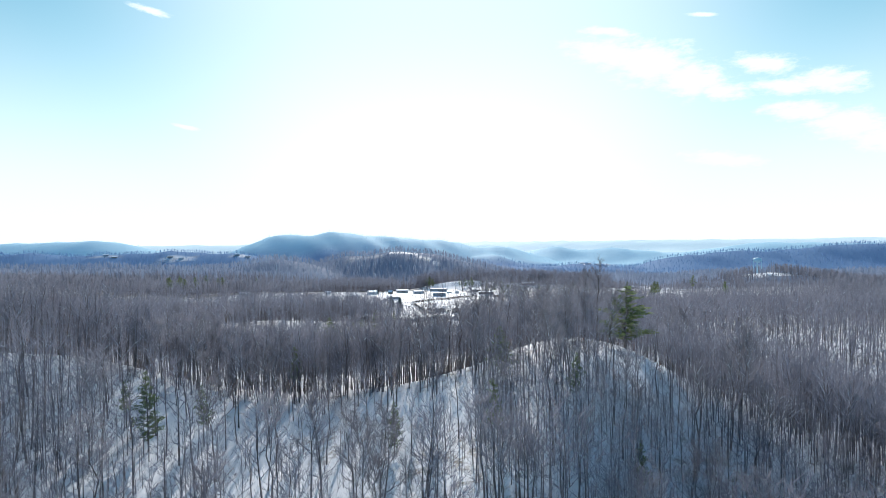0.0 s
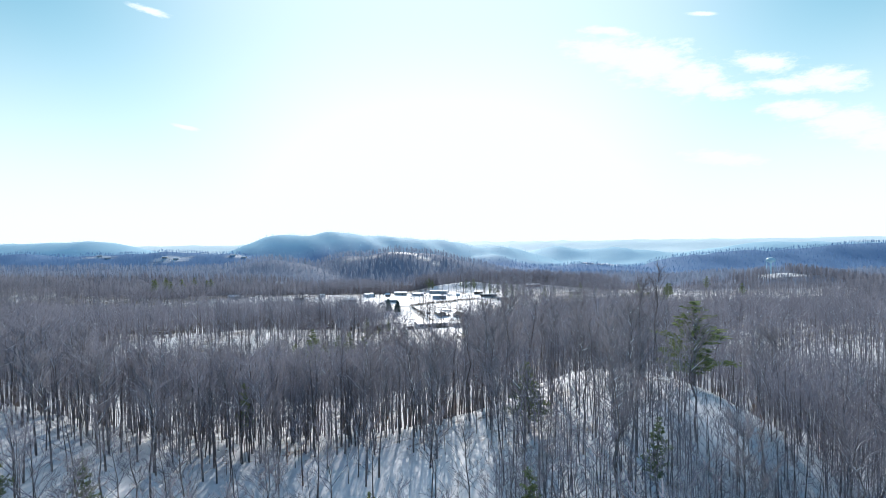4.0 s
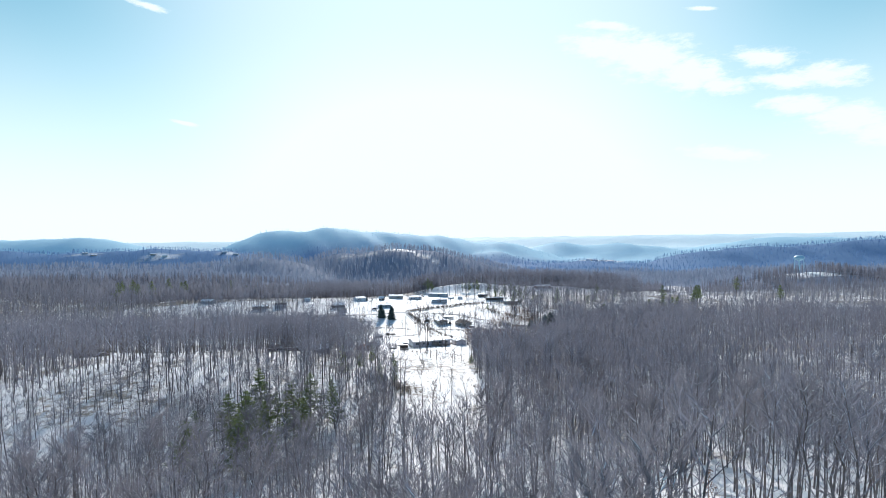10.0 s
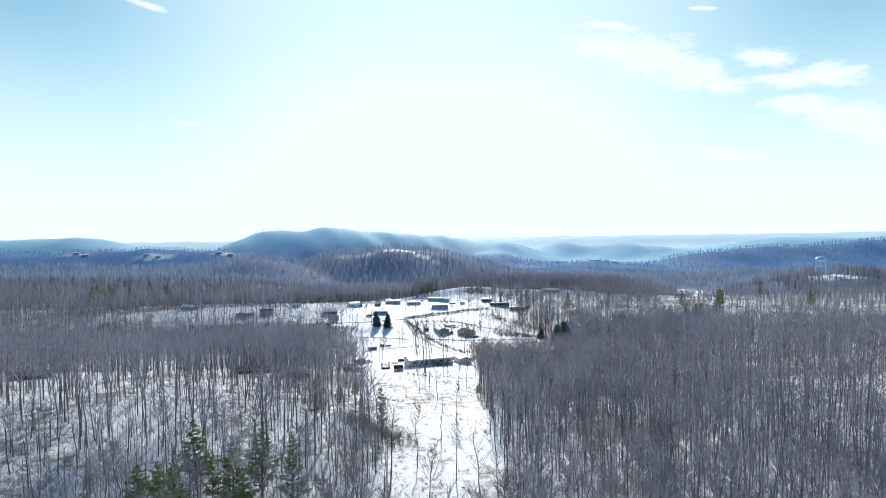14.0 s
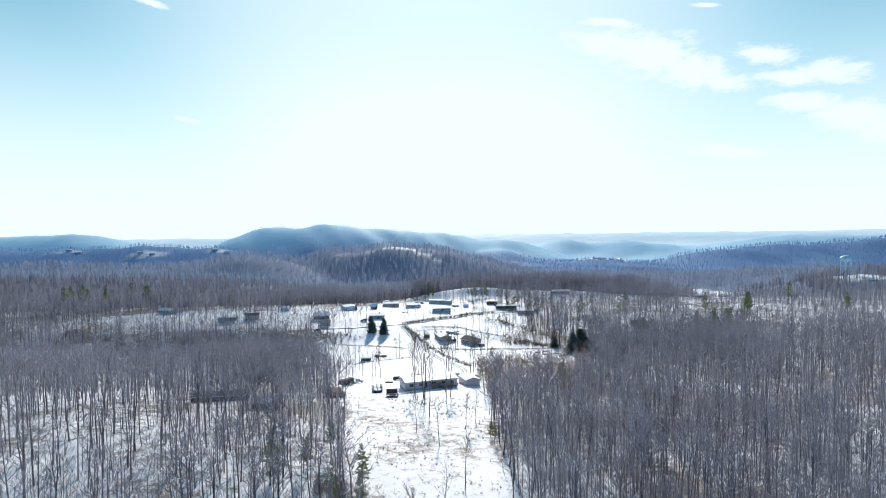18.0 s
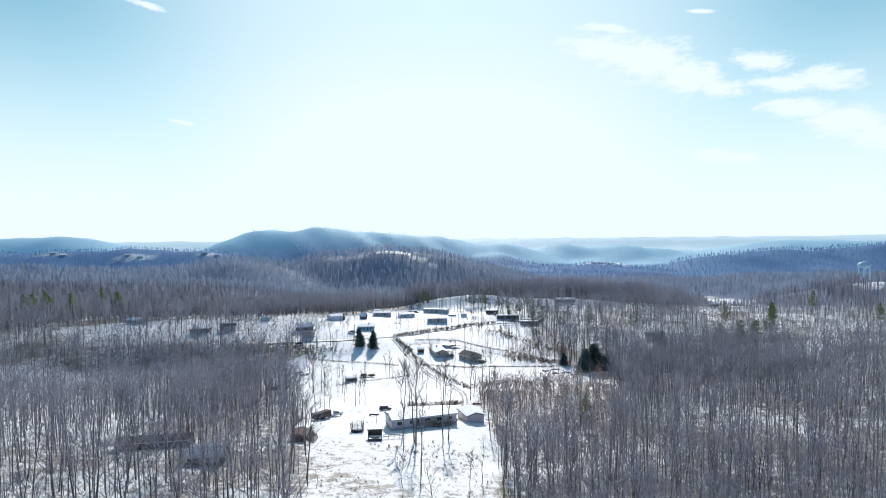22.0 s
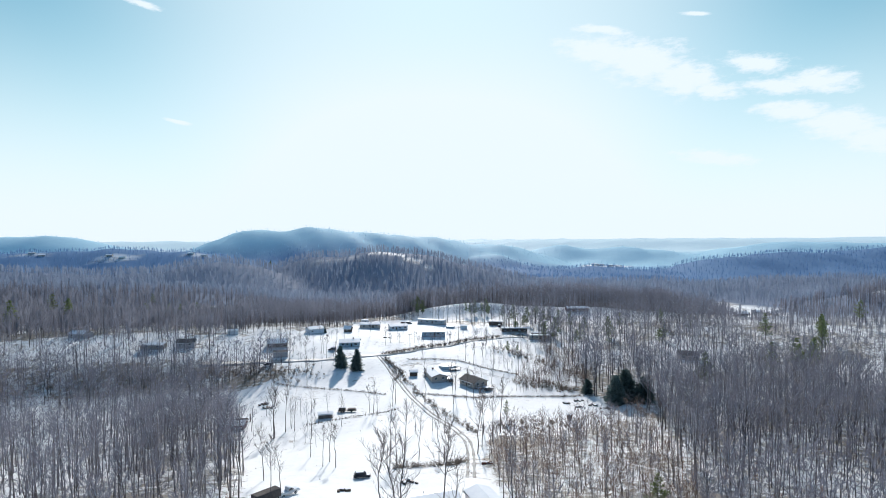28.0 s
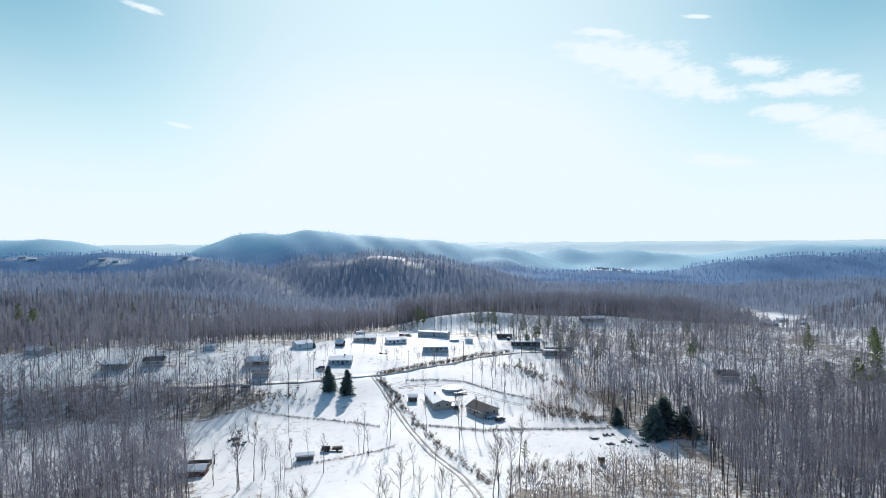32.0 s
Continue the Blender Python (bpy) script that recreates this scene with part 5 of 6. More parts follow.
# the long house on the near field, and its garage
ranch = house("long_house", -6.3, 404.8, 18.2, 19.6, 8.4, 2.75, 0.8, M_PALE, M_SHINGLE, "long low pale-sided house with deep snow on its roof", skirt=0.5, z=20.8,
              windows=[("front", -7.6, 1.3, 1.5, 1.0), ("front", -4.2, 1.3, 0.9, 1.0), ("front", 0.8, 1.2, 1.6, 1.1), ("front", 4.4, 1.3, 1.4, 1.0), ("front", 7.8, 1.3, 1.0, 1.0), ("left", -0.6, 1.5, 0.8, 0.9)],
              doors=[("front", -2.2, 0.95, 2.05)], vents=2)
part("end_wall", box(-9.86, -9.805, -4.2, 4.2, 0.55, 2.7), M_WHITE, ranch, "white end wall")
porch(ranch, -3.4, 3.2, -6.0, -4.27, 0.5)
part("porch_screen", box(-0.4, 3.0, -5.95, -5.88, 0.6, 2.3), M_WEATHERED, ranch, "weathered lattice porch screen")
house("garage", 8.9, 410.0, 108.2, 8.0, 5.4, 2.1, 0.85, M_PALE, M_SHINGLE, "small pale-sided garage with a snowy gable roof", "garage", skirt=0.15, z=20.0, doors=[("right", 0.0, 2.8, 2.1)])

cot = house("cottage", -0.6, 582.5, 104, 16.5, 7.6, 2.5, 1.2, M_TAN, M_SHINGLE, "tan gabled cottage with a snow-covered roof", z=3.9,
            windows=[("left", -1.9, 1.2, 1.1, 1.1), ("left", 1.8, 1.2, 1.1, 1.1), ("front", -3, 1.2, 1.2, 1.1), ("front", 3, 1.2, 1.2, 1.1)], doors=[("front", 0.4, 0.95, 2.05)], chimney=3.0)
porch(cot, -7.2, -3.4, -6.6, -3.87, 0.6, 2.7)
house("garden_shed", -11.6, 587, 8, 3.6, 3.2, 2.1, 0.6, M_DARKWOOD, M_SHINGLE, "small dark timber shed with snowy roof beside the cottage", "shed", skirt=0.1, doors=[("front", 0, 1.0, 1.8)])
cot2 = house("cottage", 17.6, 570.5, -56, 10.5, 8.4, 2.6, 1.9, M_TAN, M_SHINGLE, "tan cottage with a brown shingle roof mostly clear of snow", snow=0, z=3.2, over=0.5,
             windows=[("front", -2.6, 1.2, 1.1, 1.1), ("front", 2.2, 1.2, 1.4, 1.1), ("right", -1.5, 1.2, 1.1, 1.1), ("right", 1.8, 1.2, 1.0, 1.1)], doors=[("front", 0.2, 0.95, 2.05)])
porch(cot2, 5.35, 7.6, -3.0, 3.0, 0.4)
house("house", -50.6, 636.5, 4, 11.5, 9.0, 2.6, 1.3, M_GREEN, M_SHINGLE, "blue-grey house with a snowy roof above the road", z=9.9,
      windows=[("front", -3.6, 1.2, 1.5, 1.1), ("front", -1.2, 1.2, 1.0, 1.1), ("front", 3.6, 1.2, 1.5, 1.1)], doors=[("front", 1.2, 0.95, 2.05)], chimney=2.0)
house("white_garage", -77.5, 668, 32, 9.5, 8.0, 2.8, 1.2, M_WHITE, M_SHINGLE, "white garage with a deep snow roof on the lawn", "garage", skirt=0.2, windows=[("front", -3, 1.2, 1.0, 0.9)], doors=[("front", 1.5, 3.0, 2.2)])
house("hut", -57, 674, -12, 4.6, 3.6, 2.1, 1.5, M_DARKWOOD, M_SHINGLE, "little dark steep-roofed hut in the snow", "shed", skirt=0.1, windows=[("front", 0, 1.0, 0.8, 0.8)])
house("house", -44.5, 692, 2, 13.5, 7.0, 2.5, 1.1, M_TAN, M_SHINGLE, "low brown house with snow on its roof", windows=[("front", -4, 1.2, 1.3, 1.0), ("front", 0, 1.2, 1.3, 1.0), ("front", 4.4, 1.2, 1.3, 1.0)], doors=[("front", 2.1, 0.95, 2.0)])
house("house", -25.5, 690, 14, 12.0, 6.5, 2.5, 1.1, M_WHITE, M_SHINGLE, "white low house with a snow roof", windows=[("front", -4, 1.2, 1.3, 1.0), ("front", 0.6, 1.2, 1.3, 1.0), ("front", 4.2, 1.2, 1.3, 1.0)], doors=[("front", -1.6, 0.95, 2.0)])
for x, y, turn, long, wall, label in [(-2.4, 712.5, -20, 20.5, M_GREY, "long pale grey mobile home with a snow-covered roof"), (-1.4, 664, 3, 14.5, M_GREEN, "blue-grey mobile home with a flat snowy roof"),
                                      (66, 662, -3, 13.0, M_TAN, "brown mobile home under snow among trees"), (70, 672, -3, 15.0, M_DARKWOOD, "dark mobile home with snow roof among trees"),
                                      (53, 684, -4, 17.0, M_DARKWOOD, "long dark mobile home half hidden by trees")]:
    house("mobile_home", x, y, turn, long, 4.3, 2.9, 0.45, wall, M_METAL, label, "mobile home", "mobile homes", over=0.15, skirt=0.7,
          windows=[("front", -0.36 * long, 1.5, 1.1, 0.9), ("front", -0.14 * long, 1.5, 1.1, 0.9), ("front", 0.2 * long, 1.5, 1.4, 0.9), ("front", 0.4 * long, 1.5, 0.9, 0.9)], doors=[("front", 0.05 * long, 0.9, 1.95)])
house("white_shed", 19.5, 694, -6, 4.4, 3.4, 2.4, 0.5, M_WHITE, M_METAL, "small white shed with snowy roof", "shed", skirt=0.1)
house("camper_shed", -52, 727, 10, 5.5, 2.6, 2.4, 0.3, M_WHITE, M_METAL, "white boxy camper parked at the wood's edge", "camper", skirt=0.5, over=0.05, windows=[("front", 0, 1.3, 1.0, 0.7)])
house("house", 43.5, 712, -6, 9.5, 7.0, 2.8, 0.8, M_DARKWOOD, M_SHINGLE, "dark house with a snow roof on the shaded hill", windows=[("front", -2.5, 1.2, 1.3, 1.0), ("front", 2.5, 1.2, 1.3, 1.0)])
house("hill_house", 113, 757, 2, 17, 7.5, 2.8, 1.0, M_BRICK, M_SHINGLE, "long low dark house on the hilltop with snowy roof", windows=[("front", -5.5, 1.2, 1.5, 1.1), ("front", -1, 1.2, 1.5, 1.1), ("front", 5, 1.2, 1.5, 1.1)], doors=[("front", 2, 0.95, 2.05)])
house("cabin", 142, 618, -14, 10.5, 8.0, 2.5, 2.0, M_TAN, M_SHINGLE, "brown cabin with a bare shingle roof in the trees", snow=0, windows=[("front", -3, 1.2, 1.2, 1.0), ("front", 3, 1.2, 1.2, 1.0)])
house("barn", -78.5, 514.5, 6, 9.5, 5.0, 2.3, 0.9, M_RUST, M_METAL, "low rusty red barn with a snow roof", "barn", skirt=0.1)
pen = thing("pole_pen", -80, 522.5, 6, label="roofless dark timber pen behind the barn", category="pen")
for i, (x0, x1, y0, y1) in enumerate([(-4.5, 4.5, -2, -1.85), (-4.5, 4.5, 1.85, 2), (-4.5, -4.35, -1.85, 1.85), (4.35, 4.5, -1.85, 1.85)]):
    part("wall", box(x0, x1, y0, y1, -0.4, 1.4), M_DARKWOOD, pen)
part("tall_post", box(5.3, 5.7, 0.5, 0.9, -0.5, 3.4, 0.03), M_DARKWOOD, pen)
house("low_shed", -44.5, 522.5, 12, 5.4, 3.2, 1.7, 0.4, M_WEATHERED, M_METAL, "low weathered shed with snowy roof along the fence", "shed", skirt=0.1)
house("house", -91, 628, 16, 11.0, 7.5, 2.6, 1.7, M_DARKWOOD, M_SHINGLE, "dark-walled house with a white snowy roof behind trees", windows=[("front", -3, 1.2, 1.2, 1.0), ("front", 2, 1.2, 1.2, 1.0)], doors=[("front", 0, 0.95, 2.0)])
house("shed", -85, 612, 8, 7.5, 4.0, 2.6, 0.6, M_GREY, M_SHINGLE, "grey shed beside the road bank", "shed", snow=0, skirt=0.1)
house("house", -141, 624, 12, 9.5, 6.5, 2.6, 1.6, M_GREY, M_SHINGLE, "grey house with dark roof among roadside trees", snow=0, windows=[("front", -2.5, 1.2, 1.2, 1.0), ("front", 2.5, 1.2, 1.2, 1.0)])
house("house", -158, 621, 4, 12.5, 5.5, 2.4, 0.8, M_TAN, M_SHINGLE, "low tan house under snow among trees", windows=[("front", -3, 1.2, 1.2, 1.0), ("front", 3, 1.2, 1.2, 1.0)])
house("shed", -124, 652, 12, 5.5, 4.0, 2.2, 0.8, M_WHITE, M_METAL, "white shed with snow roof at the far field", "shed", skirt=0.1)
house("house", -213, 646, -20, 12, 7.0, 2.6, 1.4, M_GREY, M_SHINGLE, "grey house with a snow roof at the wood's edge", windows=[("front", -3, 1.2, 1.2, 1.0), ("front", 3, 1.2, 1.2, 1.0)])
house("barn", -72, 377, 10, 17, 5.0, 2.4, 0.8, M_DARKWOOD, M_SHINGLE, "long low dark barn among bare trees", "barn", snow=0, skirt=0.1)
house("cabin", -53, 362, 6, 7.5, 6.0, 2.4, 1.4, M_DARKWOOD, M_SHINGLE, "small dark cabin with a snow roof in the woods", "cabin", skirt=0.2, windows=[("front", 1.5, 1.1, 0.9, 0.9)])
house("barn", -166, 384, 12, 14, 6.0, 2.6, 1.0, M_DARKWOOD, M_SHINGLE, "dark barn on the wooded slope", "barn", snow=0, skirt=0.1)
for x, y, turn, wall, label in [(268, 800, 10, M_WHITE, "white house with snowy roof in the hill field"), (283, 826, -14, M_GREY, "grey house with snow roof in the hill field"), (318, 838, 20, M_TAN, "tan house with snowy roof by the hill track"), (256, 778, 0, M_DARKWOOD, "dark outbuilding in the hill field"),
                                (338, 900, -6, M_GREY, "low grey house beside the hill track"), (340, 1032, 12, M_WHITE, "white house at the top of the hill track")]:
    house("house", x, y, turn, 9.0, 6.0, 2.5, 1.2, wall, M_SHINGLE, label, group="hill field houses", windows=[("front", -2.2, 1.2, 1.2, 1.0), ("front", 2.2, 1.2, 1.2, 1.0)])
for i, (x, y) in enumerate([(-39.8, 397), (-38.6, 388)]):
    house("old_shed", x, y, 80 + 14 * i, 5.5, 3.6, 2.0, 0.5, M_RUST, M_RUST, "old rusty shed leaning among brush", "shed", "old sheds", snow=0.0 if i else 0.08, skirt=0.05, doors=[("front", 0, 1.0, 1.7)])
blind = thing("hunting_blind", 51, 515, 10, label="small dark box stand on short legs in the snow", category="stand")
part("body", box(-0.8, 0.8, -0.8, 0.8, 0.8, 2.5, 0.03), M_DARKWOOD, blind)
part("roof", box(-0.95, 0.95, -0.95, 0.95, 2.5, 2.62), M_ROOFSNOW, blind)
part("opening", box(-0.5, 0.5, -0.83, -0.803, 1.5, 1.95), M_GLASS, blind)
for px, py in ((-0.7, -0.7), (0.7, -0.7), (-0.7, 0.7), (0.7, 0.7)):
    part("leg", box(px - 0.06, px + 0.06, py - 0.06, py + 0.06, -0.4, 0.8), M_WEATHERED, blind)

house("long_barn", 346, 608, 2, 22, 9, 3.0, 1.4, M_WHITE, M_METAL, "long white barn with a snow roof in the far woods", "barn", skirt=0.2)
for i, (x, y) in enumerate([(-622, 1816), (-592, 1822), (-812, 1784), (-776, 1776), (-1012, 1796), (-984, 1790)]):
    house("ridge_house", x, y, 7 * i, 14, 9, 3.2, 1.6, (M_WHITE, M_GREY, M_TAN)[i % 3], M_SHINGLE, "snow-roofed house in a clearing on the far ridge", group="far ridge houses")
for i, (x, y) in enumerate([(590, 2440), (620, 2470), (650, 2450), (665, 2500), (640, 2530), (690, 2480), (610, 2510), (700, 2540), (675, 2420)]):
    house("valley_house", x, y, 25 * i, 22, 12, 4.0, 2.0, (M_WHITE, M_TAN, M_GREY)[i % 3], M_SHINGLE, "snow-roofed building in the far valley town", group="far valley town")
# ---- water tower ----
tower = thing("water_tower", 478, 887, 0, label="pale blue water tower on tall legs above the woods", category="water tower")
top = 38.3 - ground(478, 887)
bm = bmesh.new()
bmesh.ops.create_uvsphere(bm, u_segments=28, v_segments=14, radius=1.0, matrix=Matrix.Translation((0, 0, top - 3.9)) @ Matrix.Diagonal((6.4, 6.4, 3.9, 1)))
part("tank", bm, M_TOWER, tower)
part("roof_snow", tube((0, 0, top - 0.55), (0, 0, top + 0.02), 3.4, 0.6, 20), M_ROOFSNOW, tower)
part("balcony", tube((0, 0, top - 3.5), (0, 0, top - 3.3), 6.7, 6.7, 28), M_TOWER, tower)
part("riser", tube((0, 0, -1), (0, 0, top - 6), 1.1, 1.1, 12), M_TOWER, tower)
for i in range(6):
    a = i * math.pi / 3
    leg = part("leg", tube((6.6 * math.cos(a), 6.6 * math.sin(a), -1.5), (5.7 * math.cos(a), 5.7 * math.sin(a), top - 3.4), 0.45), M_TOWER, tower)
    b = a + math.pi / 3
    part("brace", tube((6.2 * math.cos(a), 6.2 * math.sin(a), top * 0.45), (6.2 * math.cos(b), 6.2 * math.sin(b), top * 0.45), 0.1), M_TOWER, tower)


# ---- vehicles and yard things ----
def car(name, x, y, turn, long, paint, label, shape="suv", snow=True, group=""):
    t = thing(name, x, y, turn, label=label, category="car" if shape != "pickup" else "pickup", group=group)
    h, w = long / 2, 0.92
    if shape == "pickup":
        low = [(-h, 0.45), (h, 0.45), (h, 0.95), (h * 0.45, 1.05), (-h, 1.05)]
        cab = [(-h * 0.1, 1.05), (h * 0.47, 1.05), (h * 0.25, 1.72), (-h * 0.05, 1.74)]
    else:
        low = [(-h, 0.4), (h, 0.4), (h, 0.85), (h * 0.5, 0.98), (-h, 1.0)]
        cab = [(-h * 0.95, 1.0), (h * 0.5, 0.98), (h * 0.22, 1.6), (-h * 0.8, 1.65)]
    for nm, outline, half, m in (("body", low, w, paint), ("cabin", cab, w - 0.1, paint)):
        bm = prism(outline, -half, half)
        bmesh.ops.bevel(bm, geom=list(bm.edges), offset=0.06, segments=1, affect="EDGES")
        ob = part(nm, bm, m, t)
        if nm == "cabin":
            cx, cz = sum(p[0] for p in outline) / 4, sum(p[1] for p in outline) / 4 + 0.03
            glass = [(cx + (px - cx) * 0.82, cz + (pz - cz) * 0.7) for px, pz in outline]
            for s in (-1, 1):
                part("side_window", prism(glass, s * (half - 0.02), s * (half + 0.012)), M_GLASS, ob)
            x1, x2 = outline[1][0], outline[2][0]
            part("windscreen", prism([(x1 + 0.02, outline[1][1] + 0.06), (x1 + 0.05, outline[1][1] + 0.08), (x2 + 0.06, outline[2][1] - 0.04), (x2 + 0.02, outline[2][1] - 0.05)], -half * 0.85, half * 0.85), M_GLASS, ob)
            if snow:
                part("roof_snow", box(outline[3][0] + 0.05, outline[2][0] - 0.05, -half + 0.08, half - 0.08, outline[3][1] - 0.01, outline[3][1] + 0.13, 0.05), M_ROOFSNOW, ob)
    if snow:
        part("bonnet_snow", box(h * 0.55, h * 0.96, -w + 0.12, w - 0.12, 0.9, 1.06, 0.05), M_ROOFSNOW, t)
    if shape == "pickup":
        part("bed_snow", box(-h + 0.12, -h * 0.14, -w + 0.12, w - 0.12, 0.95, 1.1, 0.03), M_ROOFSNOW, t)
    for sx in (-0.6, 0.62):
        for sy in (-1, 1):
            wh = part("wheel", tube((sx * h, sy * (w - 0.2), 0.34), (sx * h, sy * (w + 0.02), 0.34), 0.36, 0.36, 14), M_RUBBER, t)
            part("rim", tube((sx * h, sy * (w + 0.0), 0.34), (sx * h, sy * (w + 0.035), 0.34), 0.2, 0.2, 10), M_METAL, wh)
    for s in (-1, 1):
        part("headlight", box(h - 0.05, h + 0.03, s * 0.72 - 0.14, s * 0.72 + 0.14, 0.65, 0.82), M_TRIM, t)
        part("tail_light", box(-h - 0.03, -h + 0.05, s * 0.76 - 0.08, s * 0.76 + 0.08, 0.65, 0.9), M_PAINTRED, t)
    part("bumper", box(h - 0.02, h + 0.1, -w + 0.05, w - 0.05, 0.42, 0.6, 0.03), M_DARKMETAL, t)
    part("bumper", box(-h - 0.1, -h + 0.02, -w + 0.05, w - 0.05, 0.42, 0.6, 0.03), M_DARKMETAL, t)
    return t


car("pickup_truck", -35.4, 424.6, 46, 5.4, M_PAINTWHITE, "white pickup truck hitched to a dark trailer in snow", "pickup")
tr = thing("box_trailer", -38.9, 420.0, 48, label="long dark grey box trailer standing in the snow", category="trailer")
part("body", box(-3.2, 3.0, -1.2, 1.2, 0.55, 2.3, 0.06), M_DARKMETAL, tr)
part("roof_snow", box(-3.1, 2.9, -1.1, 1.1, 2.3, 2.36, 0.02), M_SHINGLE, tr)
for sx in (-0.8, 0.1):
    for sy in (-1, 1):
        part("wheel", tube((sx, sy * 1.05, 0.34), (sx, sy * 1.26, 0.34), 0.35, 0.35, 12), M_RUBBER, tr)
part("tongue", box(3.0, 4.2, -0.06, 0.06, 0.45, 0.57), M_DARKMETAL, tr)
car("snowed_car", -20.2, 441, 8, 4.2, M_PAINTDARK, "dark small car heaped with snow", "suv")
car("car", -88, 598.5, 172, 4.5, M_PAINTDARK, "dark car on the roadside under bare trees", "suv")
car("car", -59, 625, 184, 4.4, M_PAINTDARK, "dark car by the blue-grey house", "suv")
car("car", -19, 716, -30, 4.4, M_PAINTDARK, "dark car parked at the mobile home", "suv", group="parked cars")
car("car", -23, 719, -20, 4.4, M_PAINTRED, "dull red car parked near the mobile home", "suv", group="parked cars")
car("car", 45, 702, 80, 4.4, M_PAINTDARK, "dark car below the dark hill house", "suv")
car("car", 24, 562, 40, 4.4, M_PAINTDARK, "dark car by the brown-roofed cottage", "suv")
car("car", 7.2, 576, 90, 4.5, M_PAINTDARK, "dark car beside the tan cottage porch", "suv")
car("car", 276, 812, 30, 4.4, M_PAINTDARK, "dark car in the hill field yard", "suv")

tramp = thing("trampoline", -24.6, 399.5, 0, label="round trampoline with safety net, snow on its mat", category="trampoline")
for i in range(8):
    a = i * math.pi / 4 + 0.2
    px, py = 1.9 * math.cos(a), 1.9 * math.sin(a)
    p = part("net_pole", tube((px, py, -0.2), (px, py, 2.7), 0.035), M_METAL, tramp)
    part("foam_sleeve", tube((px, py, 0.95), (px, py, 2.65), 0.06), M_NET, p)
    b = (i + 1) * math.pi / 4 + 0.2
    qx, qy = 1.9 * math.cos(b), 1.9 * math.sin(b)
    for z in (0.9, 2.65):
        part("hoop_section", tube((px, py, z), (qx, qy, z), 0.03), M_METAL, tramp)
    net = bmesh.new()
    for k in range(9):
        f = k / 9
        add_tube(net, (px + (qx - px) * f, py + (qy - py) * f, 0.92), (px + (qx - px) * f, py + (qy - py) * f, 2.65), 0.012, sides=3)
    for k in range(1, 6):
        z = 0.9 + 1.75 * k / 6
        add_tube(net, (px, py, z), (qx, qy, z), 0.012, sides=3)
    part("net_panel", net, M_NET, tramp)
part("mat", tube((0, 0, 0.85), (0, 0, 0.92), 1.8, 1.8, 24), M_NET, tramp)
part("mat_snow", tube((0, 0, 0.923), (0, 0, 1.08), 1.7, 1.5, 24), M_ROOFSNOW, tramp)
part("skirt", tube((0, 0, 0.15), (0, 0, 0.6), 1.86, 1.86, 24), M_DARKMETAL, tramp)

swing = thing("swing_frame", -22, 408.5, 12, label="metal swing frame standing in the snow", category="swing set")
for sx in (-2.0, 2.0):
    for sy in (-0.9, 0.9):
        part("leg", tube((sx, sy, -0.3), (sx, 0, 2.3), 0.05), M_METAL, swing)
part("top_bar", tube((-2.1, 0, 2.3), (2.1, 0, 2.3), 0.05), M_METAL, swing)
for sx in (-0.8, 0.6):
    sw = part("seat", box(sx - 0.3, sx + 0.3, -0.1, 0.1, 0.55, 0.6), M_NET, swing)
    for e in (-0.28, 0.28):
        part("chain", tube((sx + e, 0, 0.6), (sx + e, 0, 2.28), 0.015, sides=4), M_METAL, sw)

# open-fronted play hut with a deck, and the rails beside it
hut = thing("play_hut", -18.3, 388.5, 6, label="open dark timber hut with a raised snowy deck", category="hut")
part("deck", box(-1.9, 1.9, -2.0, 1.8, 0.5, 0.68), M_DARKWOOD, hut)
part("deck_snow", box(-1.7, 1.7, -1.8, 1.0, 0.683, 0.85, 0.05), M_ROOFSNOW, hut)
part("back_wall", box(-1.9, 1.9, 1.65, 1.8, 0.68, 2.0), M_DARKWOOD, hut)
part("side_wall", box(-1.9, -1.78, 0.2, 1.645, 0.68, 1.9), M_DARKWOOD, hut)
part("roof", box(-2.1, 2.1, 1.6, 3.4, 2.0, 2.12), M_WEATHERED, hut)
part("roof_snow", box(-2.05, 2.05, 1.65, 3.35, 2.123, 2.3, 0.05), M_ROOFSNOW, hut)
for px in (-1.85, 0.0, 1.85):
    part("post", box(px - 0.06, px + 0.06, -2.0, -1.88, -0.5, 1.35), M_DARKWOOD, hut)
for z in (0.8, 1.25):
    part("rail", box(-1.95, 1.95, -2.06, -2.0, z, z + 0.09), M_DARKWOOD, hut)
part("bench", box(-0.9, 1.2, -1.2, -0.7, 0.85, 1.2, 0.03), M_WEATHERED, hut)
rails = thing("rail_fence", -13.2, 389.5, 8, label="low pale rail fence with snow on it", category="fence")
for i in range(5):
    part("post", box(-3 + 1.5 * i - 0.05, -3 + 1.5 * i + 0.05, -0.05, 0.05, -0.6, 1.2), M_WEATHERED, rails)
for z in (0.55, 1.05):
    part("rail", box(-3.05, 3.05, -0.04, 0.04, z, z + 0.1), M_WEATHERED, rails)
    part("rail_snow", box(-3.0, 3.0, -0.045, 0.045, z + 0.102, z + 0.16), M_ROOFSNOW, rails)


def pool(x, y, r, label):
    t = thing("round_pool", x, y, 0, label=label, category="pool")
    part("wall", tube((0, 0, -0.5), (0, 0, 1.2), r, r, 28), M_GREEN, t)
    part("top_ledge", tube((0, 0, 1.2), (0, 0, 1.28), r + 0.15, r + 0.15, 28), M_TRIM, t)
    part("cover_snow", tube((0, 0, 1.283), (0, 0, 1.4), r - 0.2, r - 0.5, 28), M_ROOFSNOW, t)


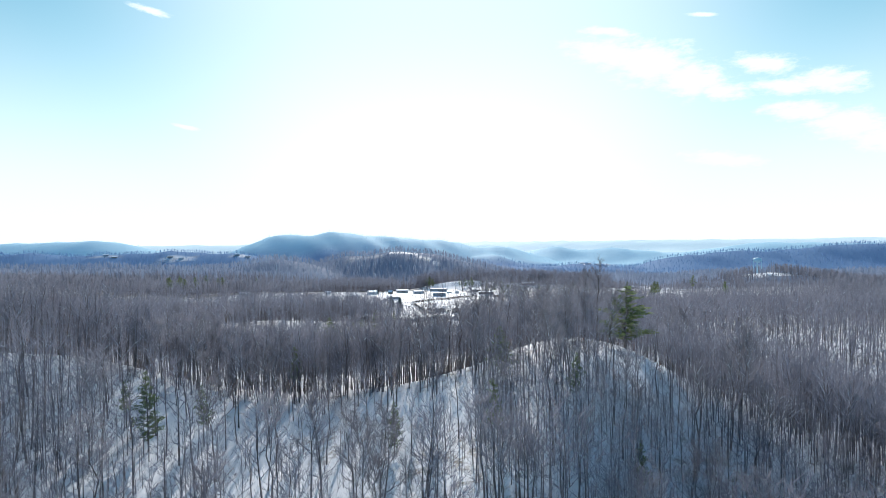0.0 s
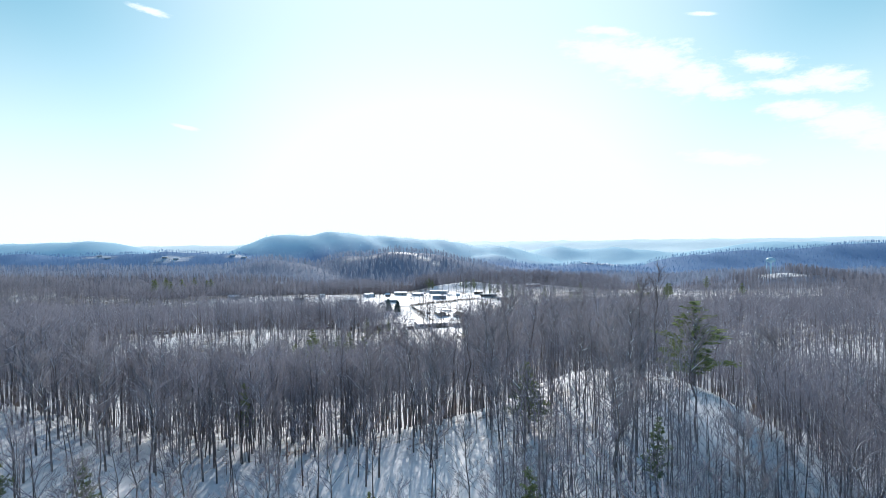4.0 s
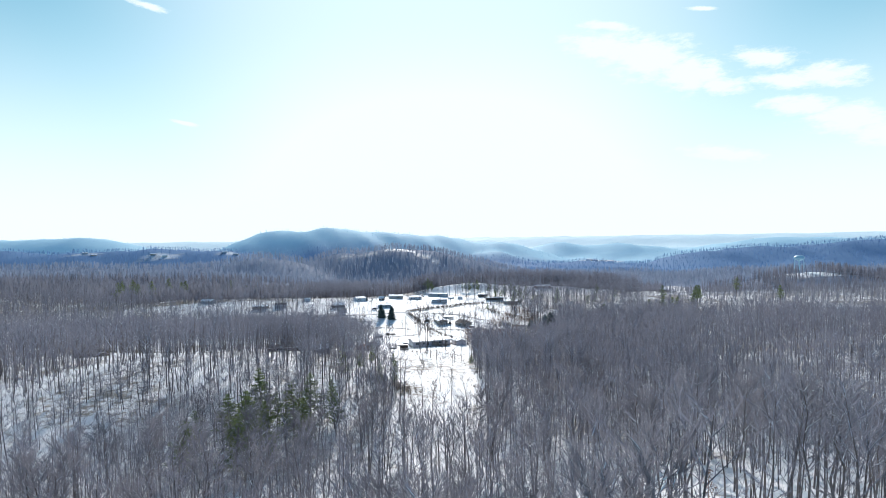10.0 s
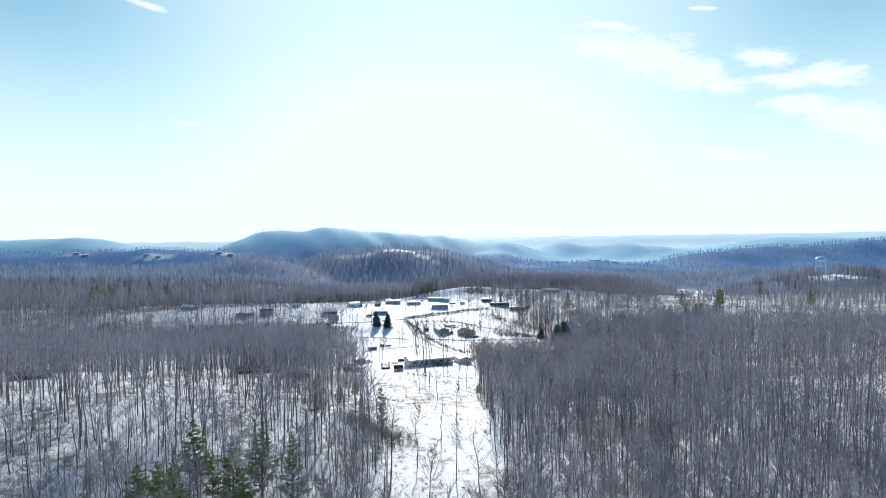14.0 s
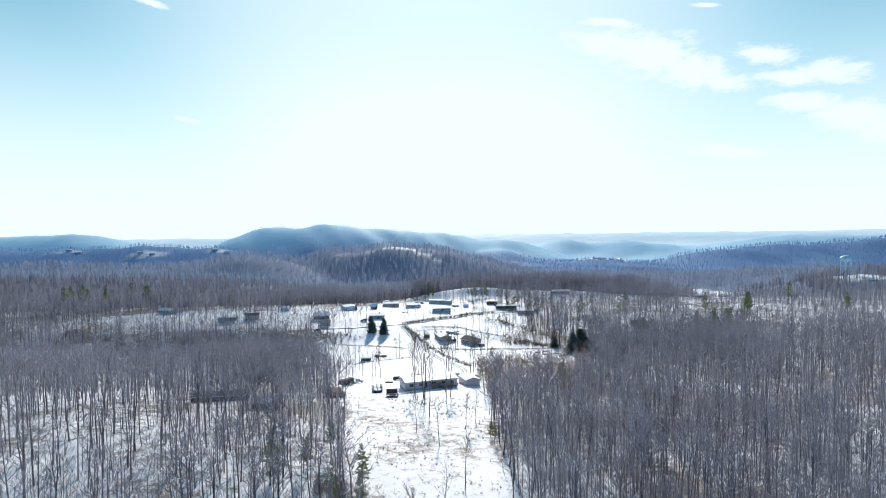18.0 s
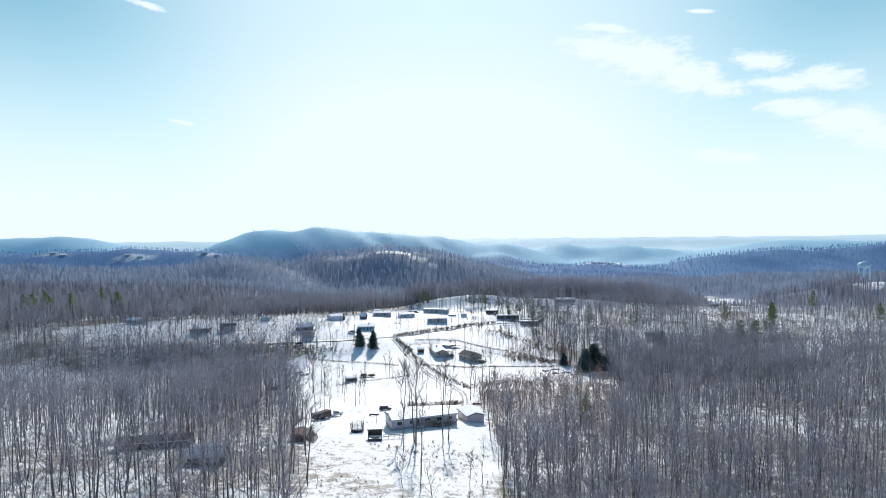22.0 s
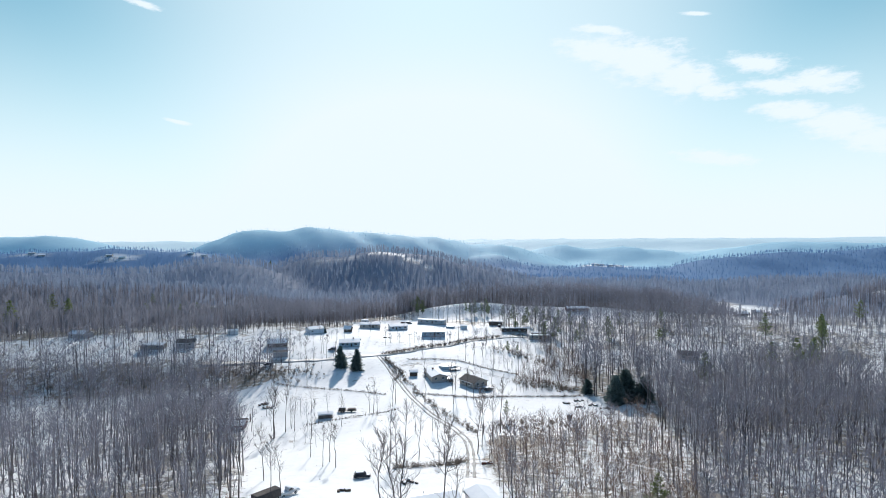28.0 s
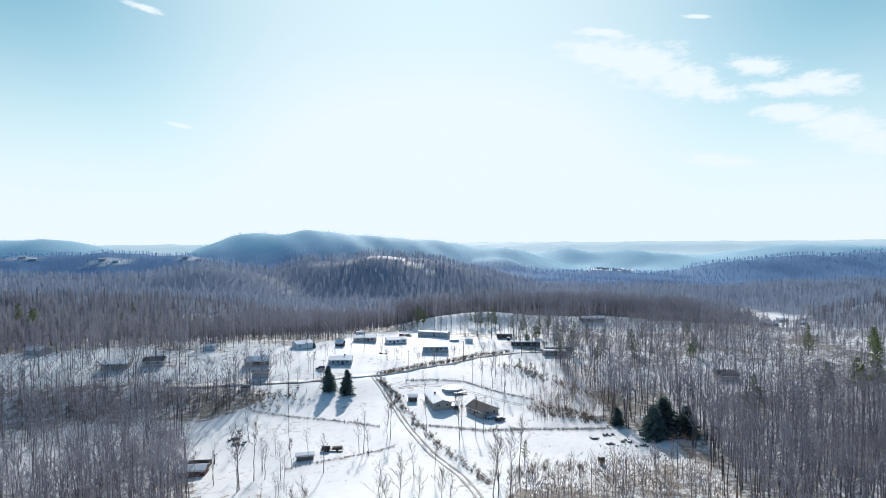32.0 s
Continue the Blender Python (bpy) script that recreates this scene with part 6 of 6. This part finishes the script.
pool(6.0, 600, 4.6, "round above-ground pool under a snowy cover by the cottage")
deck = thing("pool_deck", 9.5, 594.5, 20, label="low weathered pool deck with snow", category="deck")
part("boards", box(-3, 3, -1.2, 1.2, 0.6, 0.75), M_WEATHERED, deck)
part("deck_snow", box(-2.9, 2.9, -1.1, 1.1, 0.753, 0.85, 0.03), M_ROOFSNOW, deck)
for px in (-2.8, 0, 2.8):
    part("post", box(px - 0.06, px + 0.06, -1.2, -1.08, -0.5, 1.5), M_WEATHERED, deck)
pool(10.4, 698, 3.0, "round above-ground pool under snow near the mobile homes")

flat = thing("flat_trailer", -37, 530, 8, label="loaded flat trailer with dark machinery, dusted with snow", category="trailer")
part("bed", box(-3.8, 3.8, -1.1, 1.1, 0.6, 0.8), M_DARKMETAL, flat)
part("load", box(-3.4, -0.6, -0.9, 0.9, 0.8, 2.0, 0.15), M_DARKMETAL, flat)
part("load", box(0.2, 3.5, -0.8, 0.8, 0.8, 1.4, 0.1), M_WEATHERED, flat)
part("load_snow", box(-3.2, -0.8, -0.8, 0.8, 2.003, 2.12, 0.04), M_ROOFSNOW, flat)
part("mast", tube((-1.6, 0, 1.9), (-1.6, 0, 3.0), 0.08), M_DARKMETAL, flat)
for sx in (-2.2, -1.3, 1.8):
    for sy in (-1, 1):
        part("wheel", tube((sx, sy * 0.95, 0.34), (sx, sy * 1.16, 0.34), 0.36, 0.36, 12), M_RUBBER, flat)


def junk(x, y, n, label, seed, m):
    r = random.Random(seed)
    t = thing("scrap_heap", x, y, 0, label=label, category="scrap")
    for i in range(n):
        px, py, s = r.uniform(-2.2, 2.2), r.uniform(-1.2, 1.2), r.uniform(0.25, 0.7)
        p = part("piece", box(-s, s, -s * 0.6, s * 0.6, -0.25, s * 0.9, 0.06), m, t)
        p.matrix_basis = pose(px, py, ground(x + px, y + py) - ground(x, y), 0, 0, r.uniform(0, 180))
        if i % 2 == 0:
            part("snow_cap", box(-s * 0.9, s * 0.9, -s * 0.5, s * 0.5, s * 0.9 - 0.02, s * 0.9 + 0.1, 0.03), M_ROOFSNOW, p)


junk(-7, 435, 6, "dark odds and ends half buried in snow", 1, M_DARKMETAL)
junk(13, 456, 5, "dark scrap beside the farm track", 2, M_RUST)
junk(-76, 546, 12, "long heap of dark timber and scrap", 3, M_DARKWOOD)
junk(-72, 541, 9, "heap of weathered timber in the snow", 4, M_WEATHERED)
junk(-24, 428, 4, "small dark odds and ends lying in snow", 5, M_DARKWOOD)
junk(-30, 655, 5, "dark lumps on the snowy lawn", 6, M_DARKWOOD)
junk(2, 408, 6, "clutter against the long house wall", 7, M_WEATHERED)
for i, (x, y) in enumerate([(62, 545), (56, 541), (66, 538), (70, 533), (60, 533)]):
    junk(x, y, 7, "brown brush and earth heap showing through snow", 20 + i, M_WEATHERED)

# utility poles along the road
for x, y in [(-95, 603), (-55, 611), (-15, 629), (14, 652), (44, 672)]:
    t = thing("utility_pole", x, y, 0, label="weathered wooden utility pole beside the road", category="utility pole", group="road poles")
    part("post", tube((0, 0, -0.6), (0, 0, 9.5), 0.15, 0.1), M_WEATHERED, t)
    arm = part("crossarm", box(-1.1, 1.1, -0.06, 0.06, 8.8, 8.95), M_WEATHERED, t)
    for s in (-0.9, 0.9):
        part("insulator", tube((s, 0, 8.95), (s, 0, 9.12), 0.05), M_TRIM, arm)


# field fences: posts and wires, laid along the plots
def fence(points, gap, label):
    (x0, y0) = points[0]
    t = thing("wire_fence", x0, y0, 0, label=label, category="fence", group="field fences")
    post = tube((0, 0, -0.4), (0, 0, 1.25), 0.07, sides=6)
    me = bpy.data.meshes.new("post")
    post.to_mesh(me)
    post.free()
    me.materials.append(M_WEATHERED)
    last = None
    for (ax, ay), (bx, by) in zip(points, points[1:]):
        n = max(1, int(math.hypot(bx - ax, by - ay) / gap))
        for i in range(n + 1):
            px, py = ax + (bx - ax) * i / n, ay + (by - ay) * i / n
            z = ground(px, py) - ground(x0, y0)
            p = new("post", me)
            p.parent = t
            p.location = (px - x0, py - y0, z)
            here = Vector((px - x0, py - y0, z))
            if last and (here - last).length > 0.5:
                for h in (0.5, 1.1):
                    part("wire", tube(last + Vector((0, 0, h)), here + Vector((0, 0, h)), 0.015, sides=3), M_METAL, t)
            last = here


fence([(-11, 558.5), (17, 549.5), (66, 551)], 4.5, "old post and wire fence along the snowy field")
fence([(-23, 554), (-40, 561), (-66, 572)], 4.5, "old post and wire fence below the lawn")
fence([(-50, 513), (-33, 520), (-16, 533)], 4.5, "old post and wire fence across the pasture")
fence([(-16, 612), (12, 612), (30, 596)], 4.0, "post and wire fence behind the cottage")
